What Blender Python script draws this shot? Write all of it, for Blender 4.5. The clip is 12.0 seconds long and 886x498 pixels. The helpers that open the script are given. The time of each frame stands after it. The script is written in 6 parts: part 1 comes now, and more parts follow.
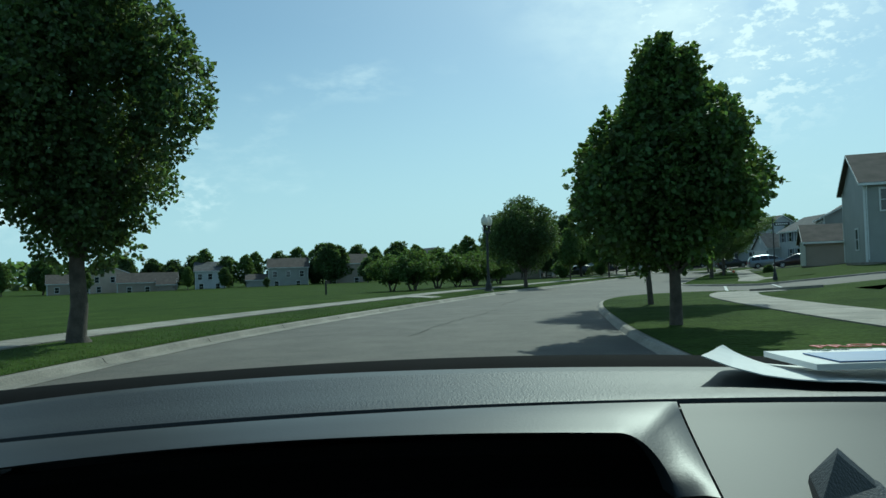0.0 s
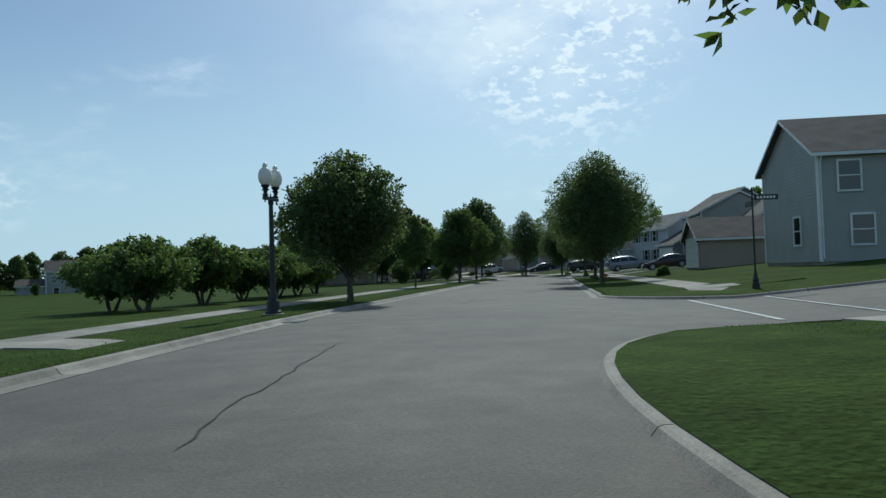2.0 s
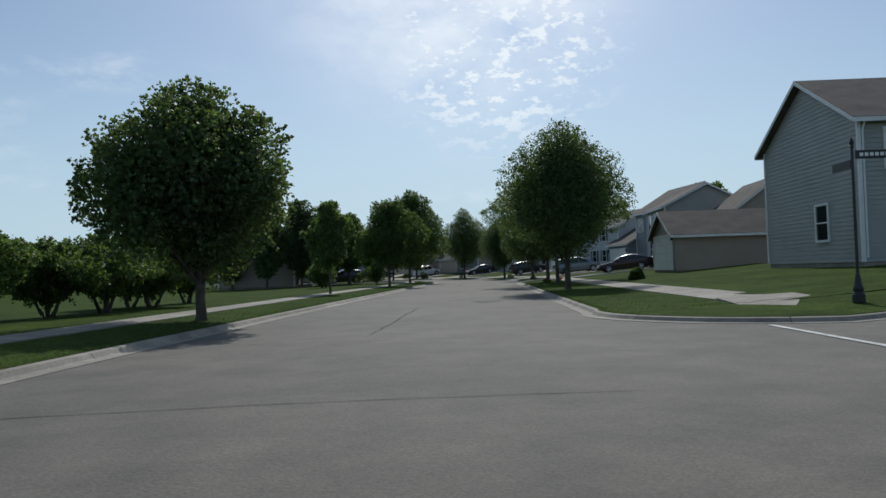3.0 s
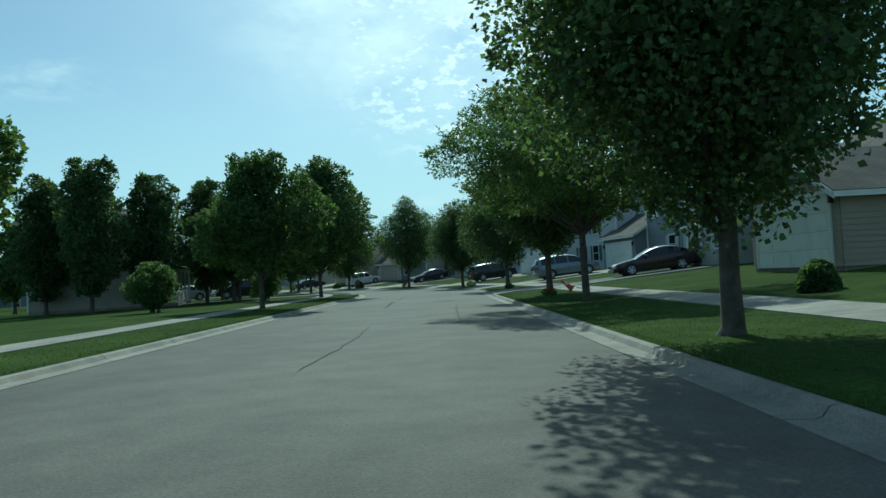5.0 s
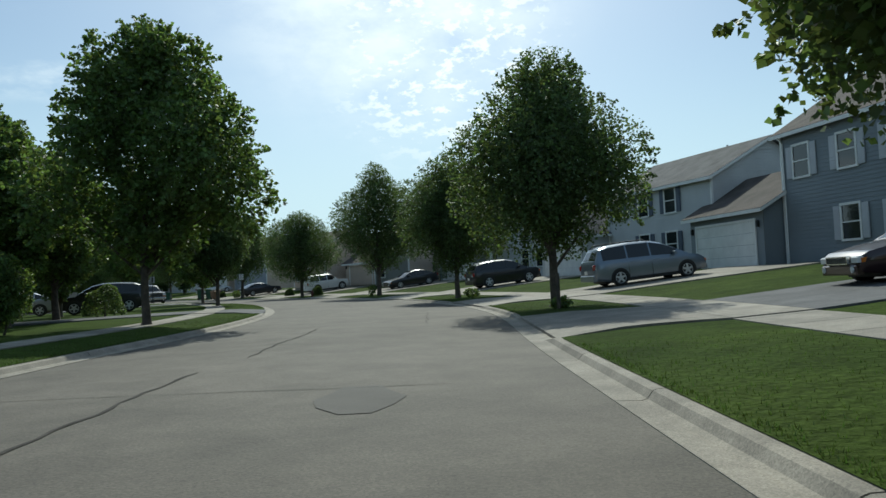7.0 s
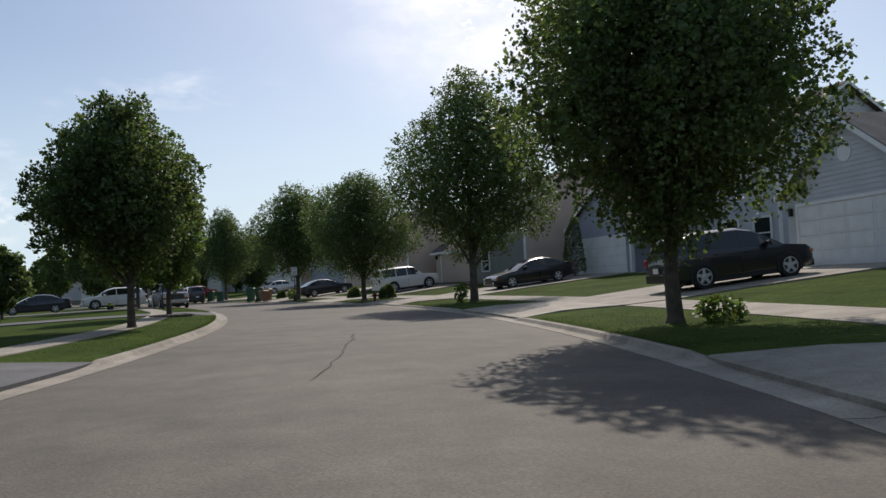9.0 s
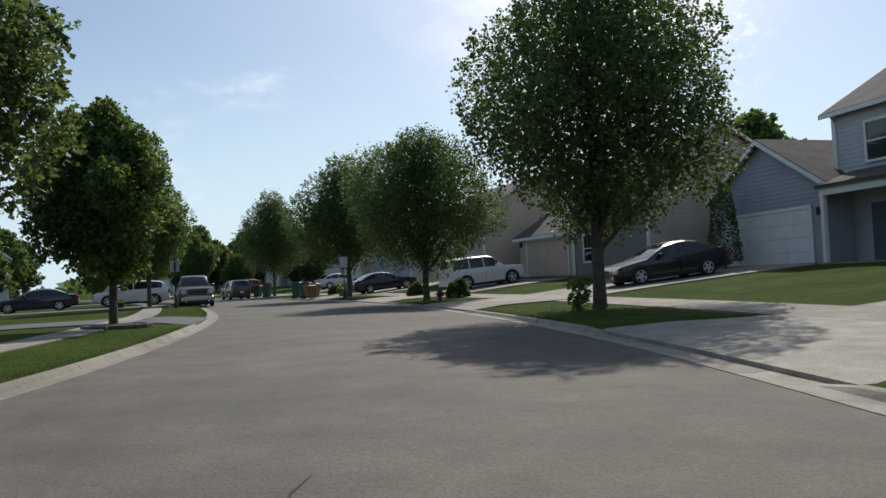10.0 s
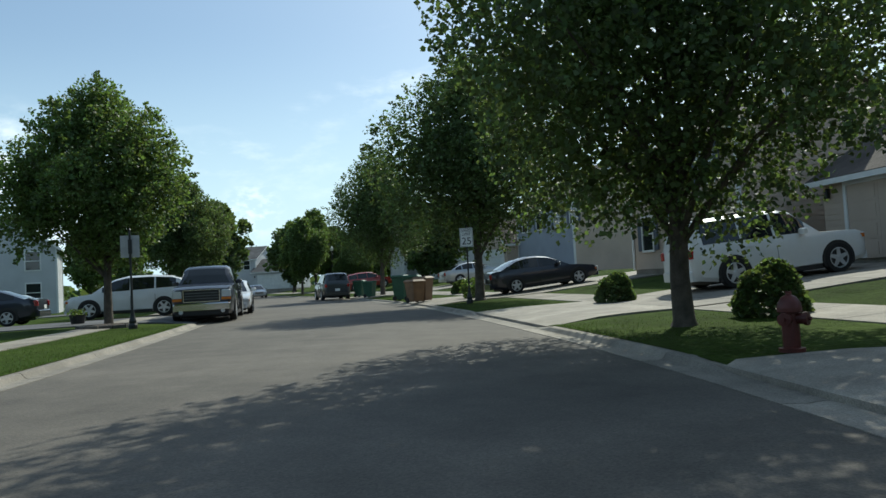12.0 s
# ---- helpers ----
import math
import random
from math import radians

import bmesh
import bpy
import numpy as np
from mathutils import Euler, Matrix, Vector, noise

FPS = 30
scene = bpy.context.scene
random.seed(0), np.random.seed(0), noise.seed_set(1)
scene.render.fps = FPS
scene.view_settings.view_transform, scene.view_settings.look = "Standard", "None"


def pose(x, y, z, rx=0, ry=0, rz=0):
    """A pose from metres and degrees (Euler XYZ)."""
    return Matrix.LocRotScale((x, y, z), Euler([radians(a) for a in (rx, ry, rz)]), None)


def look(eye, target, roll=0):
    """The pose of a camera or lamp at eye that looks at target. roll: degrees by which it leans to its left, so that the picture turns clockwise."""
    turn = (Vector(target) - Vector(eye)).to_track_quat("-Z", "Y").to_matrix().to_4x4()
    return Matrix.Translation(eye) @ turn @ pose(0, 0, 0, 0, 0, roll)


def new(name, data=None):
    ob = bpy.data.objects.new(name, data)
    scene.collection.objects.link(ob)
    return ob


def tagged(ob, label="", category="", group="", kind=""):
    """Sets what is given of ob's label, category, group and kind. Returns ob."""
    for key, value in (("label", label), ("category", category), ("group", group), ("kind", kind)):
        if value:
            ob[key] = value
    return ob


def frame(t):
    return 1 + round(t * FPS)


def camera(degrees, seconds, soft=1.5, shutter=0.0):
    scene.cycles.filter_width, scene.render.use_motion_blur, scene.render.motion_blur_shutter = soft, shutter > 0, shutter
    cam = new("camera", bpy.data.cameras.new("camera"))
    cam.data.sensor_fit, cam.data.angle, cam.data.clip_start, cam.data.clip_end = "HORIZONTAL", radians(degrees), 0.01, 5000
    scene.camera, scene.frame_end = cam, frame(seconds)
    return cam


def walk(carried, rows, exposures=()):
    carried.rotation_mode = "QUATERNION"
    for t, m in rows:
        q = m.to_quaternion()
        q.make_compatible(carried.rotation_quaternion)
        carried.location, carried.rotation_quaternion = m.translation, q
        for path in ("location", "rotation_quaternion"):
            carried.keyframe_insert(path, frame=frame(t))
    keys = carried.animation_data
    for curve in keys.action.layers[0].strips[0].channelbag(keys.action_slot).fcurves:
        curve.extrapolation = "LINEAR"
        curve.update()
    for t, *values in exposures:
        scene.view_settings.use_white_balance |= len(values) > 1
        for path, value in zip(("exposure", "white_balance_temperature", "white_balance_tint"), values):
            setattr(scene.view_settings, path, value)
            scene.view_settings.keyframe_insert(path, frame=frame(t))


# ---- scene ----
DEG = 62.0
cam = camera(DEG, 12.0, soft=1.5)
# seconds, x, y, yaw, pitch, roll
PATH = [
    (0.0, 0.00, 0.00, 0.00, 1.93, -1.70),
    (0.5, 0.05, 3.84, -3.57, 2.12, -1.29),
    (1.0, 0.48, 8.11, -6.74, 1.83, -1.27),
    (1.5, 1.34, 12.98, -9.84, 1.81, -1.64),
    (2.0, 2.34, 17.76, -12.80, 1.82, -1.85),
    (2.5, 3.64, 22.61, -15.41, 1.98, -1.68),
    (3.0, 5.15, 27.31, -17.80, 1.83, -1.71),
    (3.2, 5.83, 29.20, -18.51, 2.07, -1.71),
    (4.8, 13.16, 48.38, -21.59, 2.54, -3.01),
    (5.0, 14.12, 50.65, -21.69, 2.19, -2.93),
    (5.5, 16.55, 56.57, -22.19, 2.44, -2.69),
    (6.0, 19.10, 62.86, -22.79, 2.18, -2.64),
    (6.5, 21.83, 68.59, -22.53, 2.27, -2.55),
    (7.0, 24.31, 74.41, -22.02, 2.45, -2.64),
    (7.2, 25.25, 76.60, -21.38, 2.16, -2.70),
    (8.8, 31.71, 95.27, -14.69, 2.36, -2.80),
    (9.0, 32.34, 97.79, -13.15, 2.54, -2.77),
    (9.5, 33.52, 103.94, -10.27, 2.51, -2.59),
    (10.0, 34.30, 109.94, -7.49, 2.37, -2.45),
    (10.5, 34.90, 115.86, -4.66, 2.40, -2.46),
    (11.0, 35.17, 121.33, -1.78, 2.66, -2.38),
    (11.5, 35.22, 127.06, 1.09, 1.96, -2.10),
    (12.0, 35.06, 132.22, 3.95, 2.30, -3.1),
]
EYE = 1.07
walk(cam, [(t, pose(x, y, EYE, 90 + pitch, 0, yaw) @ pose(0, 0, 0, 0, 0, roll)) for t, x, y, yaw, pitch, roll in PATH],
     exposures=[(0.0, -0.12, 5450, -19), (0.5, -0.05, 5850, -2), (1.0, -0.12, 5800, -3), (1.5, -0.18, 5560, -12), (2.0, -0.22, 5600, -3), (2.5, -0.25, 5750, 3), (3.0, -0.22, 5950, 6), (4.8, -0.05, 5250, -24), (5.5, -0.05, 5250, -24), (7.0, 0.1, 6050, -3), (9.0, 0.15, 6550, 13), (9.6, 0.15, 6550, 13), (10.5, 0.24, 6200, 3), (11.5, 0.22, 6500, 14), (12.0, 0.38, 6150, -1)])

# ------------------------------------------------------------ daylight
SUN_YAW, SUN_UP = -22.0, 42.0          # ahead of the drive, high in the afternoon
world = bpy.data.worlds.new("sky")
scene.world = world
world.use_nodes = True
wn, wl = world.node_tree.nodes, world.node_tree.links
wn.clear()
w_out, w_bg = wn.new("ShaderNodeOutputWorld"), wn.new("ShaderNodeBackground")
w_sky = wn.new("ShaderNodeTexSky")
w_sky.sky_type, w_sky.sun_disc = "NISHITA", False
w_sky.sun_elevation, w_sky.sun_rotation = radians(SUN_UP), radians(-SUN_YAW)
w_sky.air_density, w_sky.dust_density, w_sky.ozone_density = 1.0, 1.2, 3.0
w_bg.inputs[1].default_value = 0.088
w_tc = wn.new("ShaderNodeTexCoord")
w_map = wn.new("ShaderNodeMapping")
w_map.inputs["Scale"].default_value = (1.0, 1.0, 2.6)
w_n1 = wn.new("ShaderNodeTexNoise")
w_n1.inputs["Scale"].default_value, w_n1.inputs["Detail"].default_value, w_n1.inputs["Roughness"].default_value = 2.1, 5, 0.55
w_n2 = wn.new("ShaderNodeTexNoise")
w_n2.inputs["Scale"].default_value, w_n2.inputs["Detail"].default_value, w_n2.inputs["Roughness"].default_value = 17, 6, 0.62
w_r1, w_r2 = wn.new("ShaderNodeMapRange"), wn.new("ShaderNodeMapRange")
w_r1.inputs[1].default_value, w_r1.inputs[2].default_value = 0.56, 0.86
w_r2.inputs[1].default_value, w_r2.inputs[2].default_value = 0.46, 0.68
w_mul = wn.new("ShaderNodeMath")
w_mul.operation = "MULTIPLY"
w_mix = wn.new("ShaderNodeMix")
w_mix.data_type = "RGBA"
w_mix.inputs[7].default_value = (11.5, 11.6, 11.8, 1)
wl.new(w_tc.outputs["Generated"], w_map.inputs["Vector"])
wl.new(w_map.outputs[0], w_n1.inputs["Vector"])
wl.new(w_map.outputs[0], w_n2.inputs["Vector"])
wl.new(w_n1.outputs["Fac"], w_r1.inputs[0])
wl.new(w_n2.outputs["Fac"], w_r2.inputs[0])
wl.new(w_r1.outputs[0], w_mul.inputs[0])
wl.new(w_r2.outputs[0], w_mul.inputs[1])
# small broken clouds below the sun, a white patch painted in as the sun's glow, and a low bank far to the west
w_amt = w_mul.outputs[0]
for cd, near, wide, size, lo, hi, amount in (((0.365, 0.885, 0.32), 0.08, 0.20, 44.0, 0.49, 0.60, 1.0), ((0.30, 0.86, 0.42), 0.06, 0.30, 9.0, 0.30, 0.62, 0.9), ((-0.56, 0.82, 0.125), 0.05, 0.12, 11.0, 0.46, 0.6, 0.75), ((-0.313, 0.943, 0.103), 0.015, 0.05, 34.0, 0.44, 0.6, 0.45)):
    cv = Vector(cd).normalized()
    w_d = wn.new("ShaderNodeVectorMath")
    w_d.operation = "DISTANCE"
    w_d.inputs[1].default_value = cv
    w_c = wn.new("ShaderNodeMapRange")
    w_c.interpolation_type = "SMOOTHSTEP"
    w_c.inputs[1].default_value, w_c.inputs[2].default_value, w_c.inputs[3].default_value, w_c.inputs[4].default_value = near, wide, amount, 0.0
    w_m3 = wn.new("ShaderNodeMapping")
    w_m3.inputs["Scale"].default_value = (1.0, 1.0, 1.9)
    w_n3, w_r3, w_p, w_a = wn.new("ShaderNodeTexNoise"), wn.new("ShaderNodeMapRange"), wn.new("ShaderNodeMath"), wn.new("ShaderNodeMath")
    w_n3.inputs["Scale"].default_value, w_n3.inputs["Detail"].default_value, w_n3.inputs["Roughness"].default_value = size, 5, 0.6
    w_r3.inputs[1].default_value, w_r3.inputs[2].default_value = lo, hi
    w_p.operation, w_a.operation = "MULTIPLY", "MAXIMUM"
    wl.new(w_tc.outputs["Generated"], w_d.inputs[0])
    wl.new(w_d.outputs["Value"], w_c.inputs[0])
    wl.new(w_tc.outputs["Generated"], w_m3.inputs["Vector"])
    wl.new(w_m3.outputs[0], w_n3.inputs["Vector"])
    wl.new(w_n3.outputs["Fac"], w_r3.inputs[0])
    wl.new(w_r3.outputs[0], w_p.inputs[0])
    wl.new(w_c.outputs[0], w_p.inputs[1])
    wl.new(w_amt, w_a.inputs[0])
    wl.new(w_p.outputs[0], w_a.inputs[1])
    w_amt = w_a.outputs[0]
wl.new(w_amt, w_mix.inputs[0])
w_sep, w_hz, w_haze = wn.new("ShaderNodeSeparateXYZ"), wn.new("ShaderNodeMapRange"), wn.new("ShaderNodeMix")
w_haze.data_type = "RGBA"
w_haze.inputs[7].default_value = (7.0, 8.6, 9.6, 1)
w_hz.interpolation_type = "SMOOTHSTEP"
w_hz.inputs[1].default_value, w_hz.inputs[2].default_value, w_hz.inputs[3].default_value, w_hz.inputs[4].default_value = -0.02, 0.34, 0.92, 0.15
wl.new(w_tc.outputs["Generated"], w_sep.inputs[0])
wl.new(w_sep.outputs["Z"], w_hz.inputs[0])
wl.new(w_hz.outputs[0], w_haze.inputs[0])
wl.new(w_sky.outputs[0], w_haze.inputs[6])
wl.new(w_haze.outputs[2], w_mix.inputs[6])
wl.new(w_mix.outputs[2], w_bg.inputs[0])
wl.new(w_bg.outputs[0], w_out.inputs[0])
sun = new("sun", bpy.data.lights.new("sun", "SUN"))
sun.data.energy, sun.data.angle, sun.data.color = 3.2, radians(0.6), (1.0, 0.93, 0.82)
sun.matrix_world = look((0, 0, 60), (-60 * math.sin(radians(-SUN_YAW)) * math.cos(radians(SUN_UP)),
                                     -60 * math.cos(radians(SUN_YAW)) * math.cos(radians(SUN_UP)), 60 - 60 * math.sin(radians(SUN_UP))))


# ------------------------------------------------------------ materials
def mat(name, col, rough=0.7, metal=0.0, var=0.25, scale=3.0, fine=40.0, bump=0.2, dist=0.01, col2=None, spec=None, coat=0.0, trans=0.0, rnd=0.0):
    """A node material: base colour varied at two scales, fine relief, and a random shade for each object."""
    m = bpy.data.materials.new(name)
    m.use_nodes = True
    n, l = m.node_tree.nodes, m.node_tree.links
    b = n["Principled BSDF"]
    b.inputs["Roughness"].default_value, b.inputs["Metallic"].default_value = rough, metal
    if spec is not None:
        b.inputs["Specular IOR Level"].default_value = spec
    b.inputs["Coat Weight"].default_value = coat
    b.inputs["Coat Roughness"].default_value = 0.05
    geo = n.new("ShaderNodeNewGeometry")
    na, nb = n.new("ShaderNodeTexNoise"), n.new("ShaderNodeTexNoise")
    na.inputs["Scale"].default_value, na.inputs["Detail"].default_value = scale, 4
    nb.inputs["Scale"].default_value, nb.inputs["Detail"].default_value = fine, 3
    l.new(geo.outputs["Position"], na.inputs["Vector"])
    l.new(geo.outputs["Position"], nb.inputs["Vector"])
    c2 = col2 or tuple(c * (1 - var) for c in col)
    c1 = col if col2 else tuple(min(1, c * (1 + var)) for c in col)
    ra = n.new("ShaderNodeMapRange")
    ra.inputs[1].default_value, ra.inputs[2].default_value = 0.32, 0.68
    mx = n.new("ShaderNodeMix")
    mx.data_type = "RGBA"
    mx.inputs[6].default_value, mx.inputs[7].default_value = (*c2, 1), (*c1, 1)
    l.new(na.outputs["Fac"], ra.inputs[0])
    l.new(ra.outputs[0], mx.inputs[0])
    hv = n.new("ShaderNodeHueSaturation")
    rb = n.new("ShaderNodeMapRange")
    rb.inputs[3].default_value, rb.inputs[4].default_value = 1 - var, 1 + var
    l.new(nb.outputs["Fac"], rb.inputs[0])
    last = rb.outputs[0]
    if rnd:
        oi = n.new("ShaderNodeObjectInfo")
        ro = n.new("ShaderNodeMapRange")
        ro.inputs[3].default_value, ro.inputs[4].default_value = 1 - rnd, 1 + rnd
        mu = n.new("ShaderNodeMath")
        mu.operation = "MULTIPLY"
        l.new(oi.outputs["Random"], ro.inputs[0])
        l.new(ro.outputs[0], mu.inputs[0])
        l.new(last, mu.inputs[1])
        last = mu.outputs[0]
    l.new(last, hv.inputs["Value"])
    l.new(mx.outputs[2], hv.inputs["Color"])
    l.new(hv.outputs[0], b.inputs["Base Color"])
    if bump:
        bp = n.new("ShaderNodeBump")
        bp.inputs["Strength"].default_value, bp.inputs["Distance"].default_value = bump, dist
        l.new(nb.outputs["Fac"], bp.inputs["Height"])
        l.new(bp.outputs[0], b.inputs["Normal"])
    return m


def leaf_mat(name, col, thin):
    """Leaves: a diffuse face with light that comes through, each leaf a shade of its own."""
    m = bpy.data.materials.new(name)
    m.use_nodes = True
    n, l = m.node_tree.nodes, m.node_tree.links
    n.clear()
    out, add = n.new("ShaderNodeOutputMaterial"), n.new("ShaderNodeMixShader")
    b, tr = n.new("ShaderNodeBsdfPrincipled"), n.new("ShaderNodeBsdfTranslucent")
    b.inputs["Roughness"].default_value, b.inputs["Specular IOR Level"].default_value = 0.55, 0.3
    geo, hv, ht = n.new("ShaderNodeNewGeometry"), n.new("ShaderNodeHueSaturation"), n.new("ShaderNodeHueSaturation")
    r1, r2 = n.new("ShaderNodeMapRange"), n.new("ShaderNodeMapRange")
    r1.inputs[3].default_value, r1.inputs[4].default_value = 0.45, 1.45
    r2.inputs[3].default_value, r2.inputs[4].default_value = 0.475, 0.515
    l.new(geo.outputs["Random Per Island"], r1.inputs[0])
    l.new(geo.outputs["Random Per Island"], r2.inputs[0])
    for h, c in ((hv, col), (ht, thin)):
        h.inputs["Color"].default_value = (*c, 1)
        l.new(r1.outputs[0], h.inputs["Value"])
        l.new(r2.outputs[0], h.inputs["Hue"])
    l.new(hv.outputs[0], b.inputs["Base Color"])
    l.new(ht.outputs[0], tr.inputs[0])
    add.inputs[0].default_value = 0.36
    l.new(b.outputs[0], add.inputs[1])
    l.new(tr.outputs[0], add.inputs[2])
    l.new(add.outputs[0], out.inputs[0])
    return m


def glass_mat(name, tint=(0.02, 0.025, 0.03)):
    m = bpy.data.materials.new(name)
    m.use_nodes = True
    b = m.node_tree.nodes["Principled BSDF"]
    b.inputs["Base Color"].default_value = (*tint, 1)
    b.inputs["Roughness"].default_value = 0.04
    b.inputs["Specular IOR Level"].default_value = 0.7
    return m


M_ASPHALT = mat("asphalt", (0.105, 0.092, 0.076), 0.85, var=0.15, scale=0.22, fine=38, bump=0.7, dist=0.008)


def add_speckle(m, fine, stain):
    """Aggregate grains and blotchy stains over a material's colour."""
    n, l = m.node_tree.nodes, m.node_tree.links
    b = n["Principled BSDF"]
    src = b.inputs["Base Color"].links[0].from_socket
    geo, vo, ns = n.new("ShaderNodeNewGeometry"), n.new("ShaderNodeTexVoronoi"), n.new("ShaderNodeTexNoise")
    vo.inputs["Scale"].default_value = fine
    ns.inputs["Scale"].default_value, ns.inputs["Detail"].default_value, ns.inputs["Roughness"].default_value = stain, 7, 0.65
    l.new(geo.outputs["Position"], vo.inputs["Vector"])
    l.new(geo.outputs["Position"], ns.inputs["Vector"])
    r1, r2, mu, hv = n.new("ShaderNodeMapRange"), n.new("ShaderNodeMapRange"), n.new("ShaderNodeMath"), n.new("ShaderNodeHueSaturation")
    r1.inputs[3].default_value, r1.inputs[4].default_value = 0.72, 1.28
    r2.inputs[1].default_value, r2.inputs[2].default_value, r2.inputs[3].default_value, r2.inputs[4].default_value = 0.3, 0.7, 0.72, 1.26
    mu.operation = "MULTIPLY"
    l.new(vo.outputs["Color"], r1.inputs[0])
    l.new(ns.outputs["Fac"], r2.inputs[0])
    l.new(r1.outputs[0], mu.inputs[0])
    l.new(r2.outputs[0], mu.inputs[1])
    l.new(mu.outputs[0], hv.inputs["Value"])
    l.new(src, hv.inputs["Color"])
    l.new(hv.outputs[0], b.inputs["Base Color"])


add_speckle(M_ASPHALT, 70, 1.1)
M_DRIVE = mat("driveway_asphalt", (0.10, 0.10, 0.105), 0.9, var=0.2, scale=0.6, fine=60, bump=0.5, dist=0.006)
M_CONC = mat("concrete", (0.255, 0.228, 0.19), 0.85, var=0.16, scale=0.9, fine=30, bump=0.3, dist=0.004, rnd=0.14)
M_GRASS = mat("grass", (0.056, 0.084, 0.016), 0.9, var=0.22, scale=0.35, fine=9, bump=1.0, dist=0.06, col2=(0.034, 0.056, 0.011), spec=0.03)
M_BLADE = leaf_mat("grass_blade", (0.060, 0.098, 0.021), (0.098, 0.165, 0.026))
add_speckle(M_CONC, 90, 1.6)
add_speckle(M_DRIVE, 70, 1.1)
add_speckle(M_GRASS, 22, 1.3)
M_MULCH = mat("mulch", (0.06, 0.045, 0.035), 0.95, var=0.4, scale=4, fine=60, bump=0.8, dist=0.03)
M_BARK = mat("bark", (0.085, 0.07, 0.055), 0.9, var=0.35, scale=6, fine=45, bump=0.8, dist=0.02)
M_LEAF = leaf_mat("leaf_dark_green", (0.074, 0.114, 0.048), (0.19, 0.27, 0.06))
M_LEAF2 = leaf_mat("leaf_mid_green", (0.084, 0.130, 0.047), (0.22, 0.325, 0.06))
M_LEAF3 = leaf_mat("leaf_feathery_green", (0.088, 0.135, 0.052), (0.23, 0.34, 0.06))
M_BLACKMETAL = mat("black_painted_iron", (0.012, 0.014, 0.014), 0.45, var=0.2, scale=8, fine=60, bump=0.05)
M_GALV = mat("galvanised_steel", (0.25, 0.26, 0.26), 0.5, 0.8, var=0.2, scale=6, fine=60, bump=0.05)
M_GLOBE = mat("frosted_globe", (0.78, 0.76, 0.66), 0.35, var=0.04, scale=5, fine=30, bump=0.0)
M_WHITE = mat("white_trim", (0.72, 0.72, 0.70), 0.6, var=0.06, scale=2, fine=30, bump=0.05)
M_ROOF = mat("asphalt_shingle_brown", (0.075, 0.062, 0.055), 0.95, var=0.3, scale=1.2, fine=14, bump=0.7, dist=0.03)
M_ROOF2 = mat("asphalt_shingle_grey", (0.085, 0.085, 0.088), 0.95, var=0.3, scale=1.2, fine=14, bump=0.7, dist=0.03)
# the first tone is dark, for a beige house's front wall in shade
M_SIDING = {k: mat("siding_" + k, c, 0.65, var=0.07, scale=0.8, fine=20, bump=0.08) for k, c in dict(beige_in_shade=(0.19, 0.195, 0.18),
    grey=(0.33, 0.335, 0.31), slate=(0.19, 0.215, 0.235), white=(0.49, 0.50, 0.51), blue=(0.31, 0.335, 0.385), beige=(0.50, 0.40, 0.32), tan=(0.32, 0.27, 0.22), pale=(0.46, 0.47, 0.50)).items()}
M_BRICK = mat("brown_brick", (0.17, 0.09, 0.07), 0.85, var=0.3, scale=5, fine=25, bump=0.5, dist=0.01)
M_SHUT = mat("blue_grey_shutter", (0.08, 0.10, 0.14), 0.6, var=0.1, scale=3, fine=30, bump=0.1)
M_GLASS = glass_mat("window_glass")
M_CARGLASS = glass_mat("car_glass", (0.012, 0.014, 0.016))
M_TYRE = mat("tyre_rubber", (0.018, 0.018, 0.018), 0.85, var=0.2, scale=10, fine=60, bump=0.2)
M_RIM = mat("alloy_rim", (0.62, 0.63, 0.64), 0.35, 0.45, var=0.08, scale=6, fine=50, bump=0.0)
M_CHROME = mat("chrome", (0.65, 0.66, 0.67), 0.15, 1.0, var=0.05, scale=6, fine=50, bump=0.0)
M_BLACKPL = mat("black_plastic", (0.02, 0.02, 0.02), 0.6, var=0.15, scale=8, fine=60, bump=0.1)
M_LAMPGLASS = mat("headlamp_lens", (0.6, 0.62, 0.62), 0.12, var=0.05, scale=8, fine=60, bump=0.0, coat=0.6)
M_RED = mat("tail_lamp_red", (0.30, 0.012, 0.01), 0.2, var=0.1, scale=8, fine=60, bump=0.0, coat=0.6)
M_AMBER = mat("amber_lens", (0.55, 0.16, 0.02), 0.2, var=0.1, scale=8, fine=60, bump=0.0, coat=0.6)
M_PAINT = {k: mat("car_paint_" + k, c, 0.32, mt, var=0.04, scale=2, fine=30, bump=0.0, coat=0.8) for k, (c, mt) in dict(
    white=((0.72, 0.73, 0.73), 0.0), black=((0.012, 0.012, 0.014), 0.1), navy=((0.022, 0.026, 0.04), 0.3), silverblue=((0.20, 0.24, 0.29), 0.6),
    darkgrey=((0.05, 0.055, 0.06), 0.5), maroon=((0.03, 0.012, 0.013), 0.3), silver=((0.42, 0.43, 0.44), 0.6), red=((0.30, 0.02, 0.015), 0.1)).items()}
M_BIN = mat("green_bin_plastic", (0.025, 0.085, 0.045), 0.6, var=0.15, scale=3, fine=40, bump=0.1)
M_BINBROWN = mat("brown_bin_plastic", (0.20, 0.12, 0.065), 0.65, var=0.2, scale=3, fine=40, bump=0.1)
M_ORANGE = mat("cone_orange", (0.70, 0.13, 0.03), 0.55, var=0.12, scale=5, fine=40, bump=0.05)
M_SIGN = mat("sign_white_sheeting", (0.75, 0.75, 0.73), 0.4, var=0.04, scale=4, fine=40, bump=0.0)
